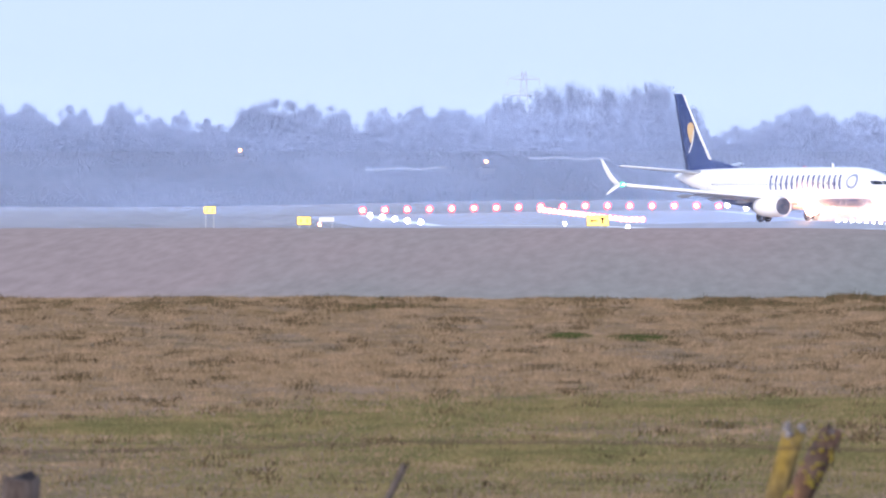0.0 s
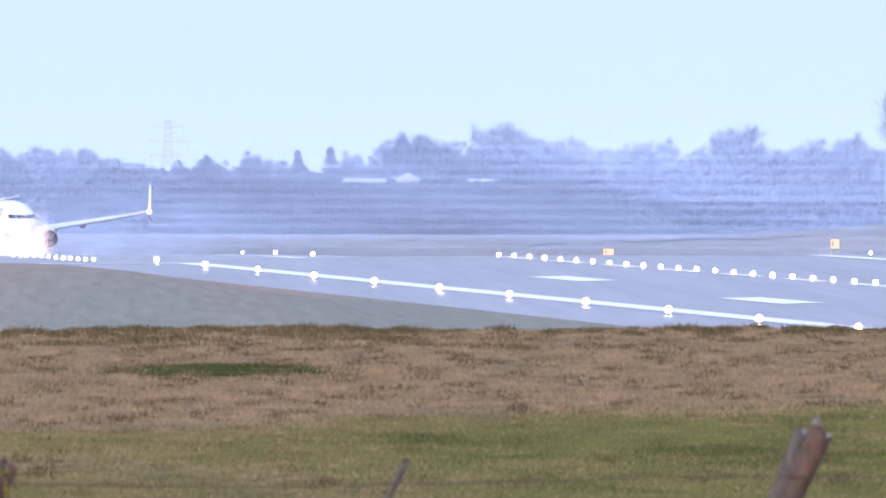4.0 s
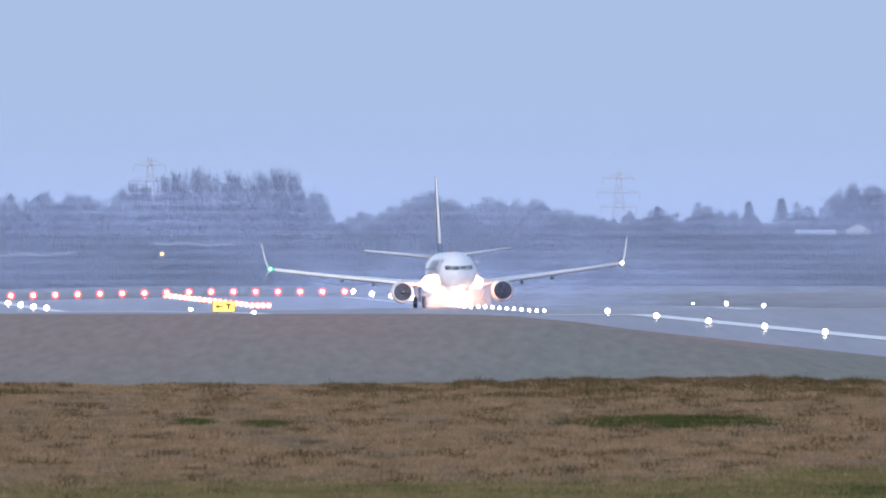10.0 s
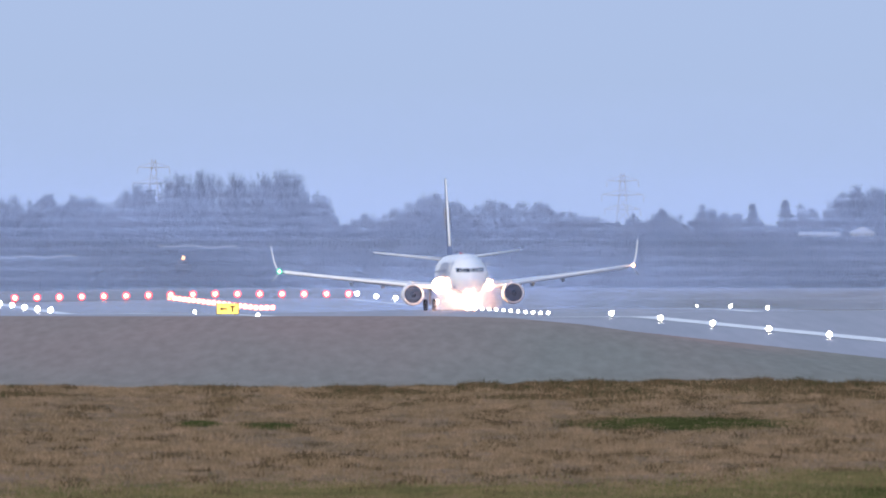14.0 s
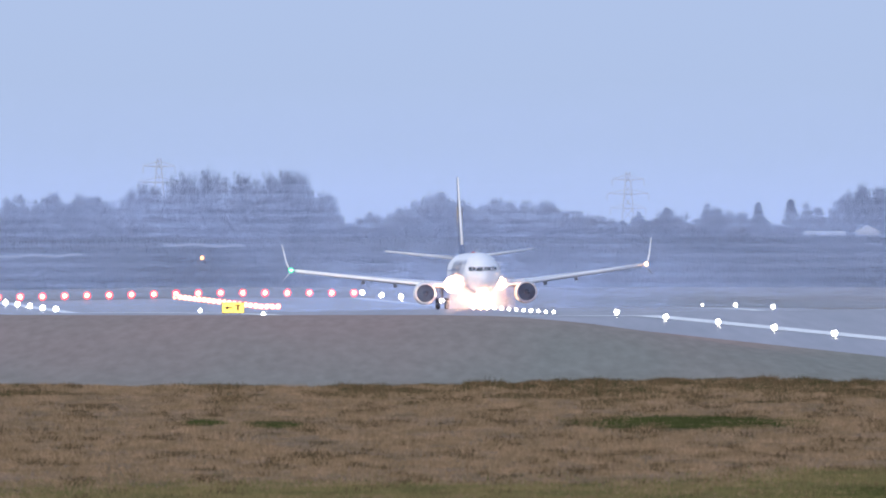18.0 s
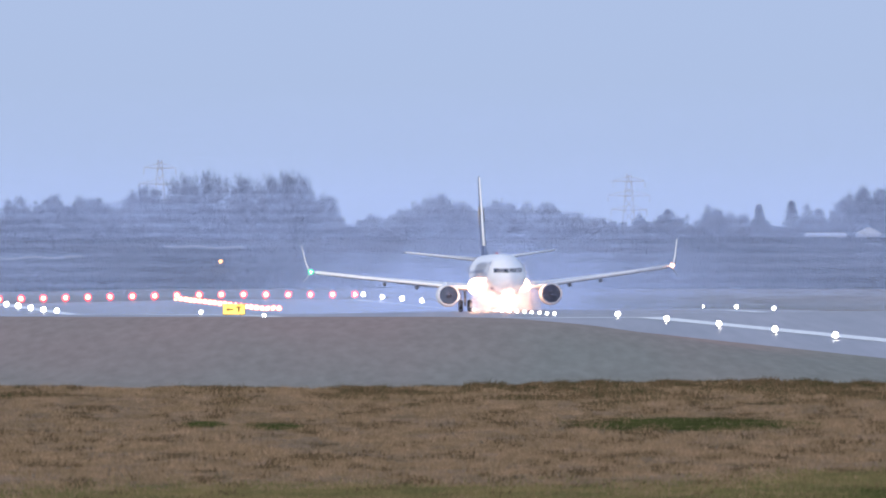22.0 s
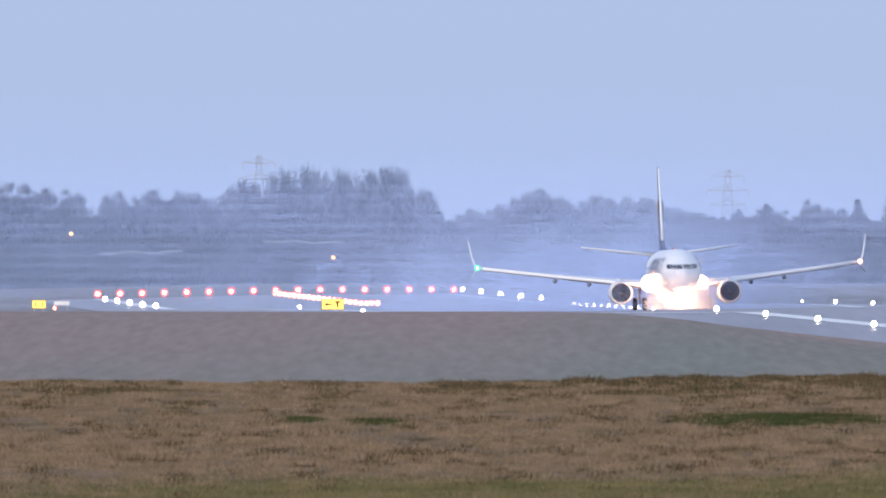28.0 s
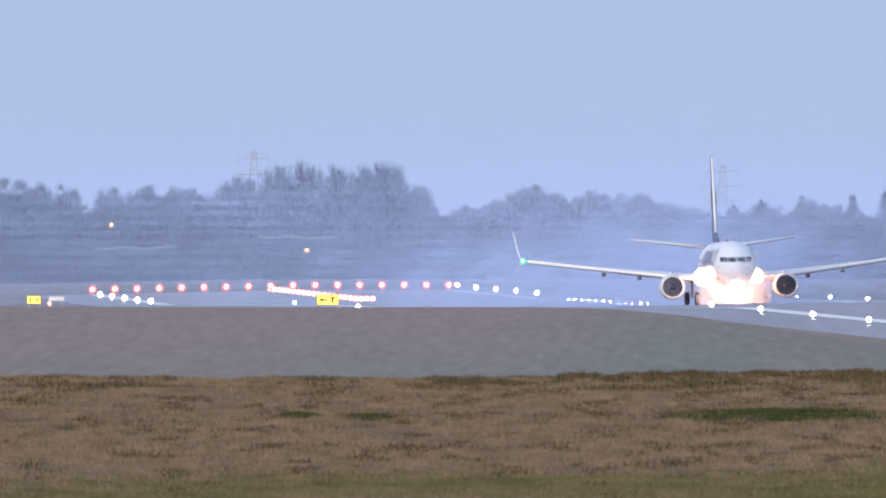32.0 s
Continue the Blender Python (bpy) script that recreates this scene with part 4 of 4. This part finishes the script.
# ---- wet spray thrown up behind the rolling airliner ----
def spray(wide, tall, cover, seed):
    """A soft-edged puff of fine filaments, thinning outwards; its origin is at its foot."""
    g = np.random.default_rng(seed)
    pitch, length = .018, 1.0
    rows, cols = int(tall / pitch), int(wide / length)
    z = np.repeat(pitch * (np.arange(rows) + .5), cols)
    x = np.tile(length * np.arange(cols) - wide / 2, rows)
    y = g.uniform(-4, 4, rows * cols)

    def edge(at):
        q, h = 2 * at / wide, z / tall
        billow = 1 + .3 * np.sin(at * .55 + z * .4 + seed) * np.sin(z * .8 - at * .21 + 2 * seed) + .15 * np.sin(at * 1.3 - z * 1.1 + seed)
        return .5 * pitch * cover * billow * np.exp(-2.6 * q * q - 2.0 * h * h) * np.clip(1.8 * (1 - q * q), 0, 1) * np.clip(1.8 * (1 - h), 0, 1)
    a, b = edge(x), edge(x + length)
    keep = a + b > pitch * .012
    x, y, z, a, b = x[keep], y[keep], z[keep], a[keep], b[keep]
    co = np.empty((len(x), 4, 3))
    for q, (s, h) in enumerate(((0, -a), (length, -b), (length, b), (0, a))):
        co[:, q, 0], co[:, q, 1], co[:, q, 2] = x + s, y + h, z + h
    return tagged(new("spray_cloud", strands("spray", co)), "soft pale cloud of water spray behind the aircraft", "spray", "spray clouds", "stuff")


PUFFS = [(spray(58, 15, .6, 31), 40), (spray(40, 9, .6, 32), 55), (spray(32, 11, .45, 33), 30), (spray(64, 11, .5, 34), 90)]
# seconds, and for each puff its bearing and how far its foot has risen
# Up to 17 s the first puff stands in for the lamps' veiling glare.
SPRAY = [(0, (790, -4), (760, -16), (830, -16), (560, -14)), (17, (800, -4), (760, -15), (830, -15), (560, -14)), (19, (805, -3.5), (770, -6), (840, -9), (565, -13)), (21, (815, -2.5), (780, -2.5), (850, -4), (570, -9)),
         (23, (830, -1.5), (790, -1), (880, -1), (575, -5)), (24.5, (840, -.5), (790, -.5), (900, -.5), (580, -3)), (27, (890, 0), (800, 0), (950, 0), (590, -0.8)), (28.3, (900, 0), (810, 0), (980, 0), (595, -0.3)),
         (30, (950, 0), (840, 0), (1030, 0), (600, 0)), (32, (1000, 0), (880, 0), (1080, 0), (620, 0))]


# pale tracks and a fence line on the far airfield
def strip(u0, v0, u1, v1, depth, wide, name, label, mat=None):
    vs = []
    for k in range(13):
        q = aim(u0 + (u1 - u0) * k / 12, depth, v0 + (v1 - v0) * k / 12 + 1.5 * math.sin(k))
        vs += [q + Vector((0, -3, -wide / 2)), q + Vector((0, 3, wide / 2))]
    tagged(new(name, mesh(name, vs, [(2 * i, 2 * i + 2, 2 * i + 3, 2 * i + 1) for i in range(12)], mat or ROAD_PALE)), label, name, kind="structure")


strip(-20, 452, 125, 450, 3396, .3, "track", "pale worn track on the scrubby bank")
strip(270, 431, 410, 434, 3396, .3, "track", "pale worn track on the scrubby bank")


# Thin dark and pale lines over the far grass, placed by camera bearings.
strip(1560, 531, 1800, 524, 3262, .12, "drain", "thin dark strip across the far airfield grass", BARK)
strip(1890, 519, 2270, 510, 3262, .14, "drain", "thin dark strip across the far airfield grass", BARK)
strip(1985, 525, 2095, 524, 3256, .16, "puddle", "long pale strip beside the runway", PAINT)

# ---- a service vehicle with an amber beacon creeping along the bank ----
def service_van():
    t = thing("service_van", "small grey service van with a glowing amber beacon", "van")
    part("body", box("van_body", (2.2, 1.6, .8), VAN_PAINT, (0, 0, .75), .12), t)
    part("cab", box("van_cab", (1.3, 1.5, .6), VAN_PAINT, (-.1, 0, 1.5), .2), t)
    for x in (-.8, .8):
        for y in (-.7, .7):
            part("wheel", turned("van_wheel", [(-.1, .2), (-.1, .32), (.1, .32), (.1, .2)], RUBBER, 14), t, "", pose(x, y, .32))
    part("beacon", ball("van_beacon", .24, AMBER_LAMP, (0, -.8, 2.0)), t, "glowing amber beacon")
    return t


van = service_van()
VAN = [(0, 196, 438), (9, 275, 449), (13, 308, 452), (20, 352, 456), (27, 398, 461), (30, 373, 457), (32, 356, 455)]
car = service_van()
tagged(car, "distant car with bright lamps on a road above the bank", "car")
CAR = [(0, -240, 418), (4, -250, 419), (16, -180, 419), (27, -98, 418), (30, -12, 416), (32, 10, 410)]

# ---- the near fence ----
def fence_post(u, v, depth, lean, tall, r, label, lichen=True, seed=1, skin=None, chips=0):
    rg = random.Random(seed)
    p = aim(u, depth, v)
    t = thing("fence_post", label, "fence post", "fence posts", Matrix.Translation(p) @ pose(0, 0, 0, 0, lean, 0) @ pose(0, 0, -tall))
    rings = []
    for h in steps(0, 1, 9):
        w = r * (1.05 - .1 * h)
        rings.append([(w * math.cos(a) * (1 + rg.uniform(-.1, .1)), w * math.sin(a) * (1 + rg.uniform(-.1, .1)), tall * h + (rg.uniform(-.03, .012) if h == 1 else 0)) for a in steps(0, 2 * math.pi * 11 / 12, 11)])
    part("post", loft("post", rings, skin or WOOD), t)
    for k in range(5):
        a = rg.uniform(0, 6.28)
        v2 = [(r * 1.03 * math.cos(a) , r * 1.03 * math.sin(a), tall * .2), (r * 1.05 * math.cos(a + .09), r * 1.05 * math.sin(a + .09), tall * .5), (r * .98 * math.cos(a), r * .98 * math.sin(a), tall * .99)]
        part("split", mesh("split", v2, [(0, 1, 2)], BLACK), t, "dark drying split")
    for _ in range(chips):
        a, w = rg.uniform(2.6, 6.0), r * rg.uniform(.16, .34)
        bm = bmesh.new()
        bmesh.ops.create_icosphere(bm, subdivisions=1, radius=1, matrix=Matrix.Translation((r * .75 * math.cos(a), r * .5 * math.sin(a), tall + rg.uniform(-.035, .012))) @ Matrix.Diagonal((w, w, w * rg.uniform(.8, 1.3), 1)))
        for q in bm.verts:
            q.co += Vector((rg.gauss(0, .22), rg.gauss(0, .22), rg.gauss(0, .25))) * w
        part("split_end", bm_mesh("split_end", bm, PALEWOOD), t, "pale bleached split end")
    if skin is MOSS:
        for _ in range(9):
            a = rg.uniform(0, 6.28)
            part("bleached_top", ball("bleached_top", rg.uniform(.008, .016), PALEWOOD, sub=1), t, "pale bleached split end", Matrix.Translation((r * .7 * math.cos(a), r * .7 * math.sin(a), tall + rg.uniform(-.05, .012))))
    if lichen:
        for _ in range(60):
            a, h = rg.uniform(3.0, 6.4), tall - rg.random() ** 1.5 * .3
            part("lichen", ball("lichen", rg.uniform(.003, .008), LICHEN, sub=1), t, "yellow lichen crust", Matrix.Translation((r * math.cos(a), r * math.sin(a), h)))
    return t


fence_post(808, 912, 70, 26, 1.5, .034, "leaning weathered fence post crusted with yellow lichen", True, 3, REDWOOD, 3)
fence_post(742, 912, 70.2, 16, 1.5, .032, "mossy yellow-green fence stake with a pale split top", False, 4, MOSS, 6)
fence_post(2254, 848, 70, 25, 1.5, .034, "leaning reddish weathered fence post", False, 6, REDWOOD, 4)
fence_post(2216, 858, 70.2, 22, 1.5, .022, "thin grey stake beside the leaning post", False, 7, None, 2)
fence_post(-625, 990, 70, 6, 1.5, .055, "weathered grey fence post", False, 9)
fence_post(1514, 908, 70, 27, 1.4, .010, "thin bent stick standing in the fence", False, 12)
fence_post(52, 975, 70, 27, 1.4, .010, "thin bent stick standing in the fence", False, 13)


def wire_strand(v, sag, seed):
    """A slack rusty strand of barbed wire from post to post."""
    rg = random.Random(seed)
    t = thing("fence_wire", "slack rusty barbed wire strung between leaning posts", "fence wire", "fence wires")
    vs, fs = [], []
    path = [aim(-900 + 40 * k, 69.966, v + sag * math.sin(k * .13 + seed) + rg.uniform(-1.5, 1.5)) for k in range(96)]
    for a, b in zip(path, path[1:]):
        limb(vs, fs, a, b, .0022, .0022, 5)
    part("strand", mesh("wire_strand", vs, fs, RUST), t)
    for k in range(4, 92, 3):
        vs, fs, c = [], [], path[k]
        for _ in range(2):
            d = Vector((rg.uniform(-.4, .4), rg.uniform(-.4, .4), 1)).normalized() * .012
            limb(vs, fs, c - d, c + d, .0018, .001, 4)
        part("barb", mesh("wire_barb", vs, fs, RUST), t)


wire_strand(944, 9, 1)

# ---- rough grass of the near field ----
def grass(name, label, n, mat, place, tall, wide, seed):
    rg = random.Random(seed)
    v, f = [], []
    for _ in range(n):
        x, y, k = place(rg)
        z = land_z(x, y)
        for _ in range(5):
            a, L = rg.uniform(0, 6.283), tall * k * rg.uniform(.5, 1.3)
            bx, by = x + rg.gauss(0, .05), y + rg.gauss(0, .05)
            w = wide * rg.uniform(.6, 1.4)
            lx, ly = math.cos(a) * L * rg.uniform(.3, 1.2), math.sin(a) * L * .5
            i = len(v)
            v += [(bx - w, by, z - .02), (bx + w, by, z - .02), (bx + lx * .8, by + ly, z + L * rg.uniform(.5, .9))]
            f += [(i, i + 1, i + 2)]
    tagged(new(name, mesh(name, v, f, mat)), label, "grass", kind="stuff")


PATCHES = [(1190, 747, 150, 9), (1200, 748, 140, 8), (1230, 750, 120, 6), (340, 749, 24, 4), (465, 752, 36, 4), (1545, 874, 80, 10), (2200, 905, 200, 16), (2060, 890, 160, 12), (2050, 870, 330, 30), (1900, 850, 250, 22), (1700, 880, 300, 25), (2420, 840, 260, 30),
           (2550, 900, 200, 30), (1700, 910, 900, 60), (2450, 910, 500, 60), (-100, 1010, 600, 55), (700, 1010, 700, 50), (1600, 1010, 600, 60), (2300, 1000, 500, 60), (2000, 960, 600, 40), (700, 950, 800, 35), (-100, 940, 700, 35), (0, 900, 420, 22), (300, 960, 300, 25), (-420, 910, 200, 14), (1250, 900, 300, 14), (1400, 868, 400, 24), (1500, 845, 160, 12), (300, 875, 500, 24), (800, 880, 500, 24), (700, 870, 300, 10), (900, 960, 300, 20)]


LUSH = PATCHES[:3] * 3 + PATCHES[3:5] + PATCHES[5:8] * 2


def field_spot(r, lo=115, hi=335):
    y = lo + (hi - lo) * r.random() ** .8
    return (r.uniform(-760, 2840) - 784) / FOCAL * y, y


TUFTS = []
tuft_rng = random.Random(77)
for _ in range(9000):
    TUFTS.append((*field_spot(tuft_rng), tuft_rng.uniform(.5, 1.5)))


def straw_spot(r):
    while True:
        x, y = field_spot(r)
        k = .8
        if r.random() < .6:
            x, y, k = r.choice(TUFTS)
            x, y = x + r.gauss(0, .06), y + r.gauss(0, .25)
        u, v = 784 + x / y * FOCAL, 300 + (EYE_Z - land_z(x, y)) / y * FOCAL
        w = max(math.exp(-1.2 * (((u - a) / c) ** 2 + ((v - b - 4) / (d + 5)) ** 2)) for a, b, c, d in PATCHES)
        if r.random() > .7 * w:
            return x, y, k * (.55 + .45 * ease((y - 130) / 100))


HUMMOCKS = [(tuft_rng.uniform(520, 2800), tuft_rng.uniform(311, 334), tuft_rng.uniform(.6, 1.7)) for _ in range(150)]


def crest_spot(r):
    if r.random() < .5:
        u, y, size = r.choice(HUMMOCKS)
        du = r.gauss(0, 1)
        return (u + 11 * size * du - 784) / FOCAL * y, y + r.gauss(0, .4), size * .85 * math.exp(-.4 * du * du)
    while True:
        y = 336 - 48 * r.random() ** 1.4
        u = r.uniform(-760, 2840)
        w = noise.noise((u * .009, y * .12, 0)) + .35 * noise.noise((u * .03, y * .3, 4)) + lerp_table(u, [(540, .06), (620, .25), (960, .2), (1000, .5), (1120, .5), (1160, .3), (1300, .45), (1600, .4), (1760, .12), (2800, .12)]) - (336 - y) * .011
        if w > 0:
            break
    k = .5 + 1.2 * w
    return (u - 784) / FOCAL * y, y, k


def weed_spot(r):
    while True:
        x, y = field_spot(r)
        u, v = 784 + x / y * FOCAL, 300 + (EYE_Z - land_z(x, y)) / y * FOCAL
        if noise.noise((u * .012, v * .07, 2)) + .6 * noise.noise((u * .04, v * .2, 5)) > .22 + .2 * ease((v - 790) / 90):
            return x, y, .8


def patch_spot(r, choice=PATCHES[8:]):
    u, v, a, b = r.choice(choice)
    u, v = u + a * r.gauss(0, .5), v + b * r.gauss(0, .5)
    y = 200.0
    for _ in range(6):
        x = (u - 784) / FOCAL * y
        y = (EYE_Z - land_z(x, y)) * FOCAL / (v - 300)
    return (u - 784) / FOCAL * y, y, .5 + .35 * ease((y - 130) / 100)


grass("dry_grass", "matted dry brown grass covering the near field", 110000, STRAW, straw_spot, .05, .0045, 1)
grass("crest_tussocks", "dark ragged tussocks along the field's crest", 24000, TUSSOCK, crest_spot, .085, .007, 2)
grass("green_grass", "patches of short olive grass in the dry field", 60000, GREENGRASS, patch_spot, .055, .0055, 3)
grass("meadow_grass", "short fresh green grass on the damp side of the field", 36000, MEADOW, lambda r: patch_spot(r, [q for q in PATCHES[8:] if q[0] > 1600]), .055, .0055, 7)

grass("lush_grass", "dark lush green grass in a damp hollow", 20000, DARKGREEN, lambda r: patch_spot(r, LUSH), .05, .004, 6)
grass("bleached_stalks", "pale dead grass stalks standing in the field", 5000, STALK, straw_spot, .07, .0018, 4)
grass("withered_weeds", "dark withered weeds in ragged drifts across the field", 10000, WEED, weed_spot, .07, .007, 5)


def motions():
    for k, (puff, behind) in enumerate(PUFFS):
        rows = []
        for t, *spots in SPRAY:
            u, rise = spots[k]
            along = CENTRE * FOCAL / (lerp_table(t, [(a, c) for a, c, _ in ROLL]) + 1500) + behind
            side = (u + 1500) * along / FOCAL
            rows.append((t, Matrix.Translation(spot(along, side, rise))))
        walk(puff, rows)
    walk(jet, [jet_pose(*row) for row in ROLL])
    for ob, rows, depth in ((van, VAN, 3380), (car, CAR, 3440)):
        walk(ob, [(t, Matrix.Translation(aim(u, depth, v) - Vector((0, 0, 2.0)))) for t, u, v in rows])


motions()
